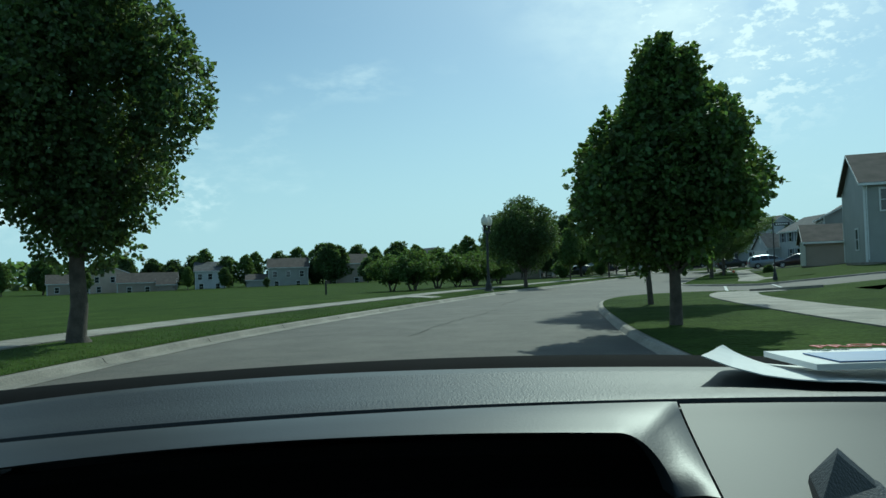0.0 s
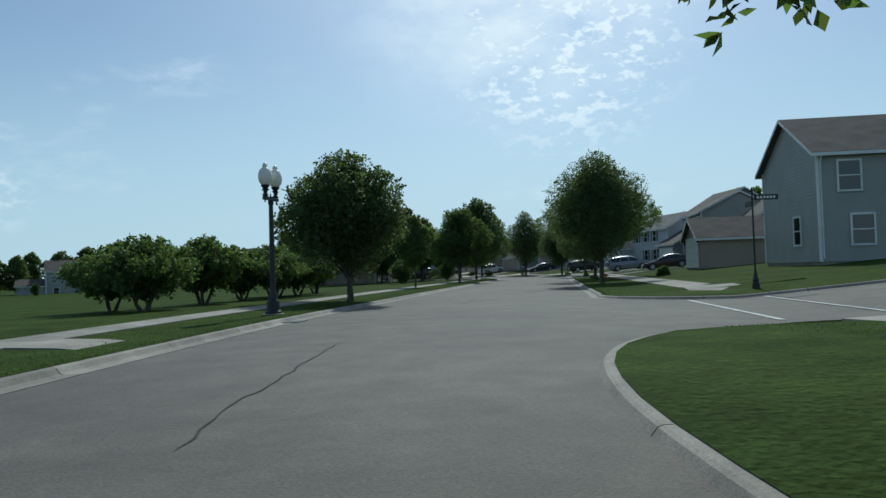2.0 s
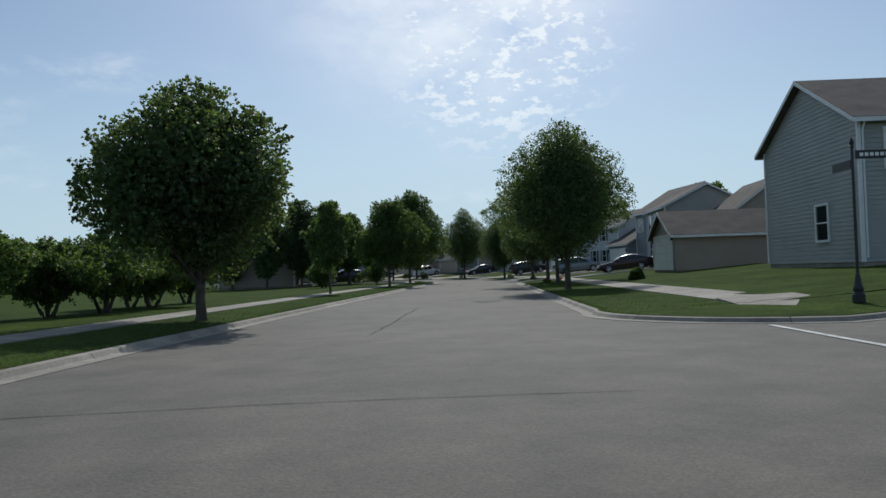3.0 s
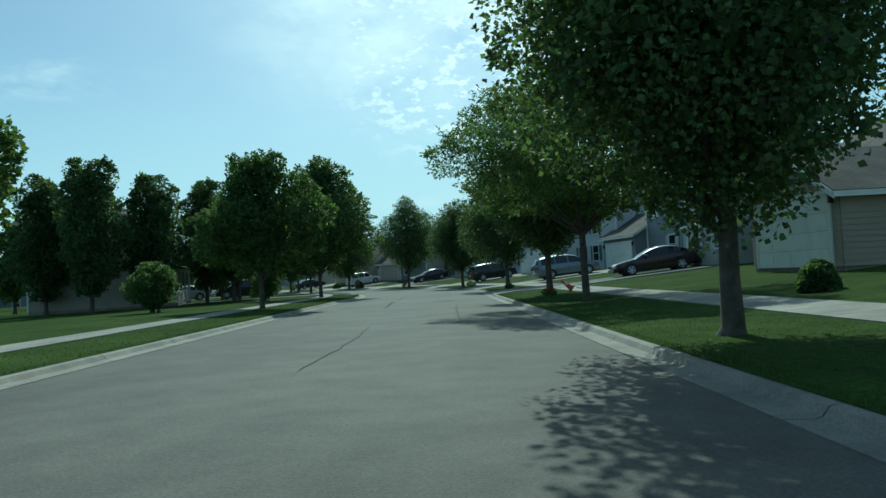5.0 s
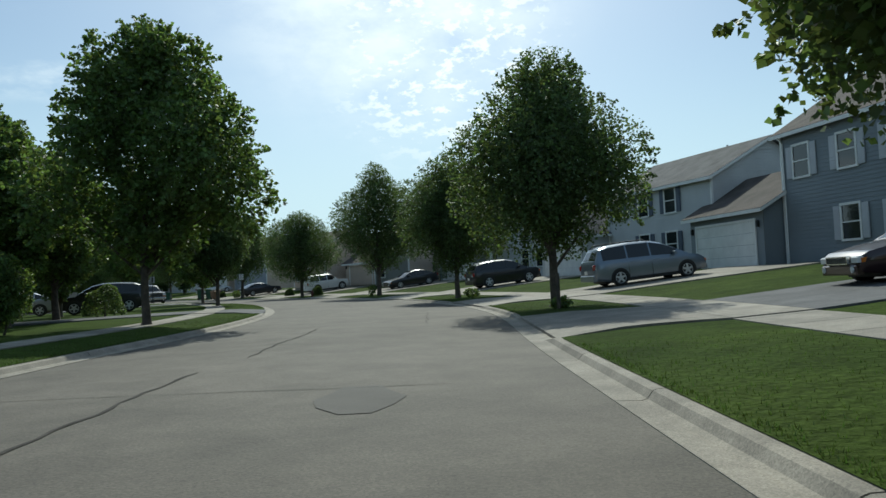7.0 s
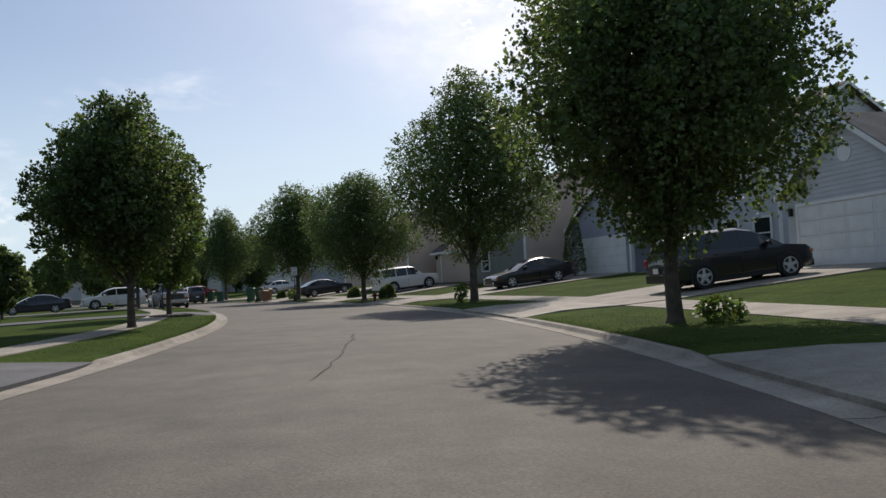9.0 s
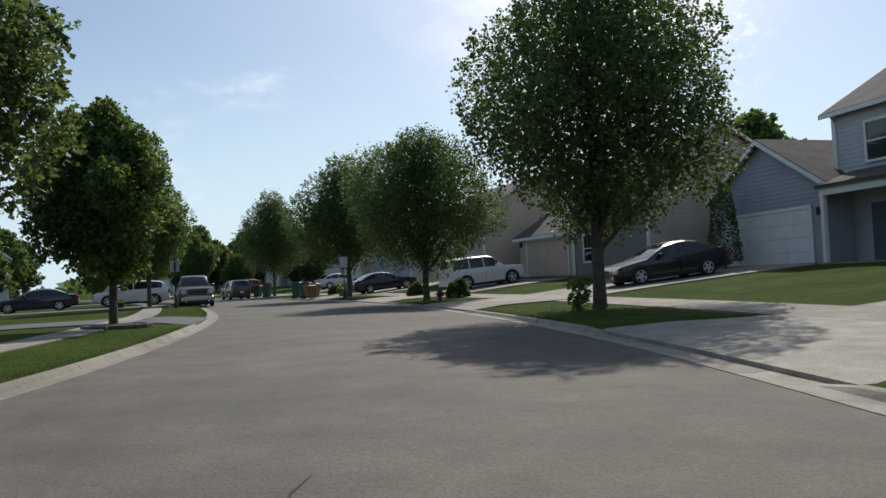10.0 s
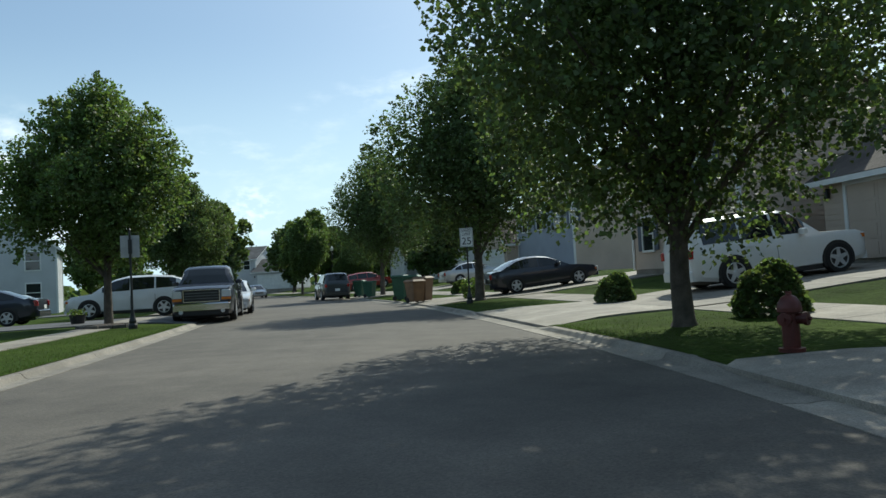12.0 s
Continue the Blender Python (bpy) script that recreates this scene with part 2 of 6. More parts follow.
M_SIGNBLK = mat("sign_black", (0.015, 0.015, 0.015), 0.5, var=0.1, scale=5, fine=40, bump=0.0)
M_SIGNBACK = mat("sign_back_aluminium", (0.36, 0.37, 0.37), 0.5, 0.5, var=0.1, scale=4, fine=40, bump=0.0)
M_LINE = mat("worn_white_line", (0.55, 0.54, 0.51), 0.8, var=0.3, scale=3, fine=25, bump=0.2)
M_TAR = mat("crack_sealant", (0.075, 0.07, 0.064), 0.95, spec=0.1, var=0.25, scale=3, fine=30, bump=0.2)
M_PATCH = mat("asphalt_patch", (0.105, 0.097, 0.088), 0.9, var=0.15, scale=1, fine=50, bump=0.5, dist=0.006)
M_RINGSTONE = mat("edging_stone", (0.11, 0.098, 0.085), 0.9, var=0.3, scale=3.0, fine=40, bump=0.6, dist=0.01, rnd=0.2)
M_FLOWER = mat("red_flowers", (0.30, 0.03, 0.03), 0.8, var=0.3, scale=5, fine=30, bump=0.1)


# ------------------------------------------------------------ mesh tools
class MB:
    """Collects vertices and faces of one mesh."""

    def __init__(self):
        self.v, self.f = [], []

    def quad(self, *p):
        i = len(self.v)
        self.v += [tuple(q) for q in p]
        self.f.append(tuple(range(i, i + len(p))))
        return self

    def box(self, x0, y0, z0, x1, y1, z1, m=None, b=0.0):
        """A box; b: chamfer of the four upright edges and the top rim."""
        if b:
            pts = []
            for z, k in ((z0, 0), (z1 - b, 0), (z1, b)):
                a = [(x0 + b + k, y0 + k), (x1 - b - k, y0 + k), (x1 - k, y0 + b + k), (x1 - k, y1 - b - k), (x1 - b - k, y1 - k), (x0 + b + k, y1 - k), (x0 + k, y1 - b - k), (x0 + k, y0 + b + k)]
                pts.append([(x, y, z) for x, y in a])
            return self.loft(pts, m=m)
        p = [(x0, y0, z0), (x1, y0, z0), (x1, y1, z0), (x0, y1, z0), (x0, y0, z1), (x1, y0, z1), (x1, y1, z1), (x0, y1, z1)]
        if m is not None:
            p = [tuple(m @ Vector(q)) for q in p]
        i = len(self.v)
        self.v += p
        self.f += [tuple(i + k for k in q) for q in ((3, 2, 1, 0), (4, 5, 6, 7), (0, 1, 5, 4), (1, 2, 6, 5), (2, 3, 7, 6), (3, 0, 4, 7))]
        return self

    def loft(self, rings, closed=True, caps=True, m=None):
        i, n = len(self.v), len(rings[0])
        for r in rings:
            self.v += [tuple(m @ Vector(q)) if m is not None else tuple(q) for q in r]
        for a in range(len(rings) - 1):
            for k in range(n if closed else n - 1):
                k2 = (k + 1) % n
                self.f.append((i + a * n + k, i + a * n + k2, i + (a + 1) * n + k2, i + (a + 1) * n + k))
        if caps and closed:
            self.f.append(tuple(i + k for k in range(n))[::-1])
            self.f.append(tuple(i + (len(rings) - 1) * n + k for k in range(n)))
        return self

    def lathe(self, prof, n=16, m=None, caps=True):
        """prof: (radius, z) rows."""
        return self.loft([[(r * math.cos(2 * math.pi * k / n), r * math.sin(2 * math.pi * k / n), z) for k in range(n)] for r, z in prof], m=m, caps=caps)

    def tube(self, pts, radii, n=8):
        rings = []
        up = Vector((0.31, 0.2, 0.93))
        for k, p in enumerate(pts):
            d = (Vector(pts[min(k + 1, len(pts) - 1)]) - Vector(pts[max(k - 1, 0)])).normalized()
            s = d.cross(up if abs(d.dot(up)) < 0.95 else Vector((1, 0, 0))).normalized()
            u = s.cross(d)
            rings.append([tuple(Vector(p) + float(radii[k]) * (math.cos(a) * s + math.sin(a) * u)) for a in [2 * math.pi * j / n for j in range(n)]])
        return self.loft(rings)

    def mesh(self, name, material, smooth=False):
        me = bpy.data.meshes.new(name)
        me.from_pydata(self.v, [], self.f)
        if material is not None:
            me.materials.append(material)
        if smooth:
            me.shade_smooth()
            me.set_sharp_from_angle(angle=radians(42))
        me.update()
        return me


def part(name, mb, material, parent, label="", smooth=False, m=None):
    me = mb if isinstance(mb, bpy.types.Mesh) else mb.mesh(name, material, smooth)
    ob = new(name, me)
    ob.parent = parent
    if m is not None:
        ob.matrix_basis = m
    if label:
        tagged(ob, label=label)
    return ob


def thing(name, m, label, category, group="", kind=""):
    ob = new(name)
    ob.empty_display_size = 0.3
    ob.matrix_basis = m
    return tagged(ob, label, category, group, kind)


# ------------------------------------------------------------ the street's line
KERB_L = [(-5.5, -26), (-5.3, -8), (-5.0, 4), (-4.3, 11.5), (-3.1, 17), (-0.8, 25.2), (2.2, 34.8), (6.2, 45.4), (11.0, 57.8), (16.6, 72), (22.3, 86.5),
          (26.4, 96.4), (28.9, 105.5), (30.2, 115), (30.5, 124.5), (29.5, 136.5), (27.7, 146), (25.0, 157), (21.3, 169), (16.6, 181.5), (10.5, 196), (2, 214), (-9, 235), (-22, 258)]
HALF = 4.0                               # half the carriageway, face of kerb to centre


def smooth_line(pts, step=0.5):
    p = np.array(pts, float)
    out = []
    for i in range(len(p) - 1):
        a, b = p[i], p[i + 1]
        c0, c3 = p[max(i - 1, 0)], p[min(i + 2, len(p) - 1)]
        n = max(2, int(np.hypot(*(b - a)) / step))
        for u in np.arange(n) / n:
            out.append(0.5 * ((2 * a) + (b - c0) * u + (2 * c0 - 5 * a + 4 * b - c3) * u * u + (3 * a - c0 - 3 * b + c3) * u**3))
    out.append(p[-1])
    return np.array(out)


LINE = smooth_line(KERB_L)
for _ in range(10):
    LINE[1:-1] = (LINE[:-2] + 2 * LINE[1:-1] + LINE[2:]) / 4
TAN = np.gradient(LINE, axis=0)
TAN /= np.hypot(*TAN.T)[:, None]
NRM = np.stack([TAN[:, 1], -TAN[:, 0]], 1)        # to the right
CENTRE = LINE + NRM * HALF
ARC = np.r_[0, np.cumsum(np.hypot(*np.diff(CENTRE, axis=0).T))]


def on_road(s, d):
    """The point s metres along the centre line and d to its right, and the line's direction there."""
    x, y = np.interp(s, ARC, CENTRE[:, 0]), np.interp(s, ARC, CENTRE[:, 1])
    tx, ty = np.interp(s, ARC, TAN[:, 0]), np.interp(s, ARC, TAN[:, 1])
    k = math.hypot(tx, ty)
    return x + d * ty / k, y - d * tx / k, math.atan2(ty, tx)


def road_sd(x, y):
    """Along and across the road, for a point."""
    i = int(np.argmin((CENTRE[:, 0] - x) ** 2 + (CENTRE[:, 1] - y) ** 2))
    dx, dy = x - CENTRE[i, 0], y - CENTRE[i, 1]
    return ARC[i] + dx * TAN[i, 0] + dy * TAN[i, 1], dx * NRM[i, 0] + dy * NRM[i, 1]


def lift(d, s=60.0):
    """Height of the ground d metres right of the centre line (left negative)."""
    a = np.abs(d)
    right = 0.083 + 0.03 * np.clip(a - 4.2, 0, 3) + 0.085 * np.clip(a - 7.2, 0, 10.5)
    park = 0.083 + 0.02 * np.clip(a - 4.2, 0, 4) - 0.016 * np.clip(a - 9, 0, 100)
    yard = 0.083 + 0.015 * np.clip(a - 4.2, 0, 4) - 0.016 * np.clip(a - 9, 0, 100)
    w = np.clip((np.asarray(s) - 85) / 25, 0, 1)
    return np.where(np.asarray(d) > 0, right, park * (1 - w) + yard * w)




SIDE_S, _side_d = road_sd(11.2, 34.2)
SIDE_O = Vector(on_road(SIDE_S, 0)[:2])
_a = on_road(SIDE_S, 0)[2]
SIDE_M, SIDE_N = Vector((math.cos(_a), math.sin(_a))), Vector((math.sin(_a), -math.cos(_a)))   # along the main road, into the side street
SIDE_W, SIDE_R = 4.7, 3.6


def side_uv(x, y):
    p = Vector((x, y)) - SIDE_O
    return p.dot(SIDE_N), p.dot(SIDE_M)


def base_z(d):
    return max(0.0, float(lift(d)) - 0.24) if d > 0 else 0.0


def edge_path(pts):
    """Points with the normal towards the lawn (the right of the walk), evenly spaced by about half a metre."""
    p = np.array(pts)
    seg = np.r_[0, np.cumsum(np.hypot(*np.diff(p, axis=0).T))]
    q = np.linspace(0, seg[-1], int(seg[-1] / 0.5) + 1)
    p = np.stack([np.interp(q, seg, p[:, 0]), np.interp(q, seg, p[:, 1])], 1)
    t = np.gradient(p, axis=0)
    t /= np.hypot(*t.T)[:, None]
    return p, np.stack([t[:, 1], -t[:, 0]], 1), q


def corner(c, a0, a1, r, n=8):
    return [(c[0] + r * math.cos(a0 + (a1 - a0) * k / n), c[1] + r * math.sin(a0 + (a1 - a0) * k / n)) for k in range(n + 1)]


def side_pt(u, v):
    p = SIDE_O + float(u) * SIDE_N + float(v) * SIDE_M
    return (p.x, p.y)


ang = math.atan2(SIDE_N.y, SIDE_N.x)
# the corner south of the side street bulges into the road
right_a = [tuple(q) for q in smooth_line([(2.0, -20), (2.05, -6), (2.3, 4), (2.75, 10.6), (3.4, 15.6), (4.05, 19.6), (4.85, 23.0), (6.0, 25.7), (7.5, 27.4), (9.6, 28.0), side_pt(14.0, -SIDE_W), side_pt(17, -SIDE_W), side_pt(46, -SIDE_W)])]
cb = side_pt(HALF + SIDE_R, SIDE_W + SIDE_R)
right_b = [side_pt(u, SIDE_W) for u in np.arange(46, HALF + SIDE_R, -0.5)] + corner(cb, ang - math.pi / 2, ang - math.pi, SIDE_R)
right_b += [on_road(s, HALF)[:2] for s in np.arange(SIDE_S + SIDE_W + SIDE_R + 0.4, ARC[-1] - 1, 0.5)]
left_e = [on_road(s, -HALF)[:2] for s in np.arange(ARC[-1] - 1, 2, -0.5)]
EDGES = [edge_path(right_a), edge_path(right_b), edge_path(left_e)]

# where drives cross the kerb: along, side (+1 right), width at the kerb, depth from the kerb, material of the drive
DRIVES = [(road_sd(x, y)[0], sd, w, deep, m) for x, y, sd, w, deep, m in (
    (31.9, 87.7, 1, 5.4, 11.6, M_DRIVE), (36.2, 102.0, 1, 5.4, 15, M_CONC), (38.6, 119.0, 1, 5.4, 15, M_CONC), (38.2, 136.4, 1, 5.6, 15, M_CONC),
    (35.4, 149.6, 1, 5.6, 10.8, M_CONC), (31.8, 163.0, 1, 5.4, 13, M_CONC), (25.2, 181.0, 1, 5.4, 15, M_CONC),
    (26.0, 95.5, -1, 0.0, 0, M_CONC), (29.0, 107.6, -1, 4.6, 14, M_DRIVE), (30.2, 135.0, -1, 4.4, 14, M_DRIVE), (25.5, 158.5, -1, 5.4, 14, M_DRIVE), (18.5, 178.0, -1, 5.0, 14, M_DRIVE)) if w]


def dip(x, y):
    """How far a kerb is let down at a point: 1 at a drive."""
    s, d = road_sd(x, y)
    best = 0.0
    for ds, sd, w, deep, m in DRIVES:
        if sd * d > 0 and abs(abs(d) - HALF) < 1.5:
            best = max(best, min(1, max(0, (w / 2 + 0.9 - abs(s - ds)) / 0.7)))
    return best


def verge_z(zb, o, x, y):
    s, d = road_sd(x, y)
    w = min(1, max(0, o / 7.0))
    w = w * w * (3 - 2 * w)
    return (1 - w) * (zb + 0.088 + 0.03 * min(o, 3)) + w * float(lift(d, s)) + 0.012


# ground: one sheet to the horizon, sunk under the street's own strips
def axis(lo, hi, fine, far):
    a = np.arange(lo, hi, fine)
    g = fine * 1.35 ** np.arange(1, 28)
    out = np.cumsum(g)
    out = out[out < far]
    return np.r_[lo - out[::-1], a, hi + out]


gx, gy = axis(-16, 62, 0.8, 2600), axis(-12, 235, 0.8, 2600)
GX, GY = np.meshgrid(gx, gy)
fx, fy = GX.ravel(), GY.ravel()
near = np.empty((len(fx), 2))
for k in range(0, len(fx), 4000):
    dd = (fx[k:k + 4000, None] - CENTRE[None, ::3, 0]) ** 2 + (fy[k:k + 4000, None] - CENTRE[None, ::3, 1]) ** 2
    j = dd.argmin(1) * 3
    dx, dy = fx[k:k + 4000] - CENTRE[j, 0], fy[k:k + 4000] - CENTRE[j, 1]
    near[k:k + 4000, 0] = ARC[j]
    near[k:k + 4000, 1] = np.where(dx * NRM[j, 0] + dy * NRM[j, 1] > 0, 1, -1) * np.hypot(dx, dy)
gz = lift(near[:, 1], near[:, 0])
su = (fx - SIDE_O.x) * SIDE_N.x + (fy - SIDE_O.y) * SIDE_N.y
sv = (fx - SIDE_O.x) * SIDE_M.x + (fy - SIDE_O.y) * SIDE_M.y
hole = (np.abs(near[:, 1]) < 9.6) | ((su > 0) & (su < 44) & (np.abs(sv) < 10.3))
gz = gz - 0.4 * hole
far = np.hypot(fx - 20, fy - 80)
gz += np.where(far > 160, np.sin(fx / 90) * np.cos(fy / 110) * 0.5 * np.clip((far - 160) / 200, 0, 1), 0)
nx, ny = len(gx), len(gy)
idx = np.arange(nx * ny).reshape(ny, nx)
faces = np.stack([idx[:-1, :-1], idx[:-1, 1:], idx[1:, 1:], idx[1:, :-1]], -1).reshape(-1, 4)
g_me = bpy.data.meshes.new("ground")
g_me.from_pydata(np.stack([fx, fy, gz], 1).tolist(), [], faces.tolist())
g_me.materials.append(M_GRASS)
g_me.shade_smooth()
ground = tagged(new("ground", g_me), "mown green lawn reaching out to the horizon", "lawn", kind="structure")

# carriageway
rb = MB()
cross = (-3.84, -2.0, 0.0, 2.0, 3.84)
ss = np.arange(1, ARC[-1] - 1, 1.0)
rb.loft([[(*on_road(s, d)[:2], 0.004 + 0.03 * (1 - (d / 3.75) ** 2)) for d in cross] for s in ss], closed=False, caps=False)
rb.f = [f[::-1] for f in rb.f]
road = tagged(new("road", rb.mesh("road", M_ASPHALT, True)), "worn grey asphalt residential street with cracks", "road", kind="structure")
sb = MB()
sb.loft([[(*side_pt(u, v * (SIDE_W - 0.22 + 3.8 * max(0, (7.8 - u) / 4.3) ** 2)), base_z(u) + 0.002) for v in (-1, -0.5, 0, 0.5, 1)] for u in np.r_[np.arange(3.5, 8, 0.5), np.arange(8, 47, 1.5)]], closed=False, caps=False)
side_street = tagged(new("side_street", sb.mesh("side_street", M_ASPHALT, True)), "grey asphalt side street joining the road", "road", kind="structure")

# kerb with gutter, cast in three-metre lengths
SECTION = [(-0.27, -0.12, 0), (-0.27, 0.012, 0), (-0.05, 0.004, 0), (0.0, 0.018, 0.4), (0.05, 0.082, 1), (0.085, 0.094, 1), (0.17, 0.097, 1), (0.18, -0.12, 0)]


def kerb_ring(p, n, zb, k):
    return [(p[0] + o * n[0], p[1] + o * n[1], zb + (z if not f else z * (1 - f * 0.82 * k))) for o, z, f in SECTION]


for name, (P, N, Q) in zip(("kerb_south_east", "kerb_east", "kerb_west"), EDGES):
    kerb = thing(name, Matrix.Identity(4), "pale concrete kerb and gutter with dark joints", "kerb", kind="structure")
    zb = [base_z(road_sd(*p)[1]) for p in P]
    dp = [dip(*p) for p in P]
    for i in range(0, len(P) - 1, 6):
        j = min(i + 6, len(P) - 1)
        rings = [kerb_ring(P[k], N[k], zb[k], dp[k]) for k in range(i, j + 1)]
        t0, t1 = (P[i + 1] - P[i]), (P[j] - P[j - 1])
        rings[0] = [(x + t0[0] * 0.02, y + t0[1] * 0.02, z) for x, y, z in rings[0]]
        rings[-1] = [(x - t1[0] * 0.02, y - t1[1] * 0.02, z) for x, y, z in rings[-1]]
        mbk = MB().loft(rings)
        mbk.f = [f[::-1] for f in mbk.f]
        part("kerb_section", mbk, M_CONC, kerb)
    # lawn strip behind the kerb
    offs = (0.155, 0.5, 1.2, 2.2, 3.4, 5.0, 7.0)
    mbv = MB()
    rows = []
    for k in range(0, len(P), 2):
        row = []
        for o in offs:
            x, y = P[k] + N[k] * o
            z = verge_z(zb[k], o, x, y)
            if o < 1.3:
                z -= 0.066 * dp[k] * (1 - o / 1.3)
            row.append((x, y, z))
        rows.append(row)
    mbv.loft(rows, closed=False, caps=False)
    tagged(new(name.replace("kerb", "verge"), mbv.mesh("verge", M_GRASS, True)), "mown grass verge between kerb and pavement", "lawn", kind="structure")


# pavement slabs and drives
def strip_slab(parent, name, material, p0, p1, n0, n1, o0, o1, zb, gap=0.012, proud=0.02, thick=0.1):
    """One slab between two points of an edge, from o0 to o1 behind it."""
    q = []
    d = (np.array(p1) - np.array(p0))
    d = d / np.hypot(*d) * gap
    for pp, nn, e in ((p0, n0, d), (p1, n1, -d)):
        for o in (o0, o1):
            x, y = pp[0] + nn[0] * o + e[0], pp[1] + nn[1] * o + e[1]
            q.append((x, y, verge_z(zb, o, x, y) + proud))
    a, b, c, e = q[0], q[1], q[3], q[2]
    mb = MB()
    mb.loft([[(x, y, z - thick) for x, y, z in (a, b, c, e)], [a, b, c, e]])
    mb.f = [f[::-1] for f in mb.f]
    return part(name, mb, material, parent)


WALKS = ((EDGES[0], 3.2, 4.6, "pavement_south_east", 0), (EDGES[1], 3.2, 4.6, "pavement_east", 0), (EDGES[2], 2.05, 3.0, "pavement_west", 0))
for (P, N, Q), o0, o1, name, _k in WALKS:
    walkway = thing(name, Matrix.Identity(4), "pale concrete pavement slabs set in grass", "pavement", kind="structure")
    for i in range(0, len(P) - 3, 3):
        s, d = road_sd(*P[i])
        u, v = side_uv(*P[i])
        if u > 6.2 and abs(v) < 9:
            continue
        strip_slab(walkway, "slab", M_CONC, P[i], P[i + 3], N[i], N[i + 3], o0, o1, base_z(d))

for ds, sd, w, deep, m in DRIVES:
    drive = thing("driveway", Matrix.Identity(4), ("pale concrete driveway" if m is M_CONC else "dark asphalt driveway crossed by the concrete pavement") + " sloping up from the kerb", "driveway", group="driveways", kind="structure")
    walk_o = (3.2, 4.6) if sd > 0 else (2.05, 3.0)
    cuts = [0.12, walk_o[0], walk_o[1]] + list(np.arange(walk_o[1] + 3, deep, 3.0)) + [deep]
    for a, b in zip(cuts[:-1], cuts[1:]):
        for half in ((-1, 0), (0, 1)):
            mb = MB()
            rings = []
            steps = [a + 0.01] + [o for o in (0.5, 0.9, 1.3, 1.8, 2.5) if a < o < b] + [b - 0.01]
            for o in steps:
                row = []
                for h in half:
                    flare = w / 2 + (0.8 * max(0, 1 - o / 2.0))
                    x, y, _t = on_road(ds + h * flare, sd * (HALF + o))
                    row.append((x, y, verge_z(0, o, x, y) + 0.04 - 0.08 * max(0, 1 - o / 1.3)))
                (x0, y0, z0), (x1, y1, z1) = row
                rings.append([(x0, y0, z0 - 0.14), (x1, y1, z1 - 0.14), (x1, y1, z1), (x0, y0, z0)])
            mb.loft(rings)
            part("slab", mb, M_CONC if (sd > 0 and b <= walk_o[1] + 0.01) or a == walk_o[0] else m, drive)

# a short walk from the west pavement to the kerb, and the ramps at the side street
link = thing("kerb_ramp", Matrix.Identity(4), "pale concrete walk from pavement to kerb", "ramp", kind="structure")
ls = road_sd(-0.2, 30.0)[0]
for a, b in ((0.15, 1.2), (1.2, 2.0)):
    mb = MB()
    ring = []
    for o in (a, b):
        for h in (-0.7, 0.7):
            x, y, _t = on_road(ls + h, -(HALF + o))
            ring.append((x, y, verge_z(0, o, x, y) + 0.03 - 0.1 * max(0, 1 - o / 1.3)))
    ring = [ring[0], ring[1], ring[3], ring[2]]
    mb.loft([[(x, y, z - 0.12) for x, y, z in ring], ring])
    part("slab", mb, M_CONC, link)
for v0, v1 in ((-9.6, -4.85), (4.85, 9.6)):
    ramp = thing("kerb_ramp", Matrix.Identity(4), "pale concrete corner ramp down to the crossing", "ramp", kind="structure")
    mb = MB()
    ring = [(*side_pt(u, v), base_z(u) + (0.05 if abs(v) < 5 else 0.26)) for u, v in ((7.0, v0), (9.2, v0), (9.0, v1), (7.2, v1))]
    mb.loft([[(x, y, z - 0.2) for x, y, z in ring], ring])
    part("slab", mb, M_CONC, ramp)
for u in (6.4, 8.6):
    mb = MB()
    for k in range(9):
        v = -4.3 + k * 0.96
        mb.box(-0.06, v, 0, 0.06, v + 0.93, 0.006)
    ln = new("crossing_line", mb.mesh("crossing_line", M_LINE))
    ln.matrix_basis = Matrix(((SIDE_N.x, SIDE_M.x, 0, SIDE_O.x + u * SIDE_N.x), (SIDE_N.y, SIDE_M.y, 0, SIDE_O.y + u * SIDE_N.y), (0, 0, 1, base_z(u) + 0.008), (0, 0, 0, 1)))
    tagged(ln, "worn white painted crossing line on asphalt", "road marking", kind="structure")

# cracks sealed with tar, along and across the lanes
rng = random.Random(5)


def ribbon(s0, d0, s1, d1, wide, wob, name="crack", material=M_TAR, lab="dark sealed crack in the asphalt"):
    n = max(4, int(abs(s1 - s0) + abs(d1 - d0)) * 3)
    mb, a, b = MB(), [], []
    off = 0
    for k in range(n + 1):
        f = k / n
        off = off * 0.7 + rng.uniform(-wob, wob)
        s, d = s0 + (s1 - s0) * f + off * 0.5, d0 + (d1 - d0) * f + off
        h = wide * rng.uniform(0.5, 1.3) * (0.3 if k in (0, n) else 1)
        for lst, e in ((a, -h), (b, h)):
            aa = (d1 - d0, s1 - s0)
            k2 = math.hypot(*aa)
            dd = d + e * aa[1] / k2
            x, y, _t = on_road(s - e * aa[0] / k2, dd)
            lst.append((x, y, 0.0085 + 0.03 * (1 - (dd / 3.75) ** 2)))
    mb.loft([[p, q] for p, q in zip(a, b)], closed=False, caps=False)
    tagged(new(name, mb.mesh(name, material)), lab, name.replace("_", " "), group="road cracks", kind="structure")


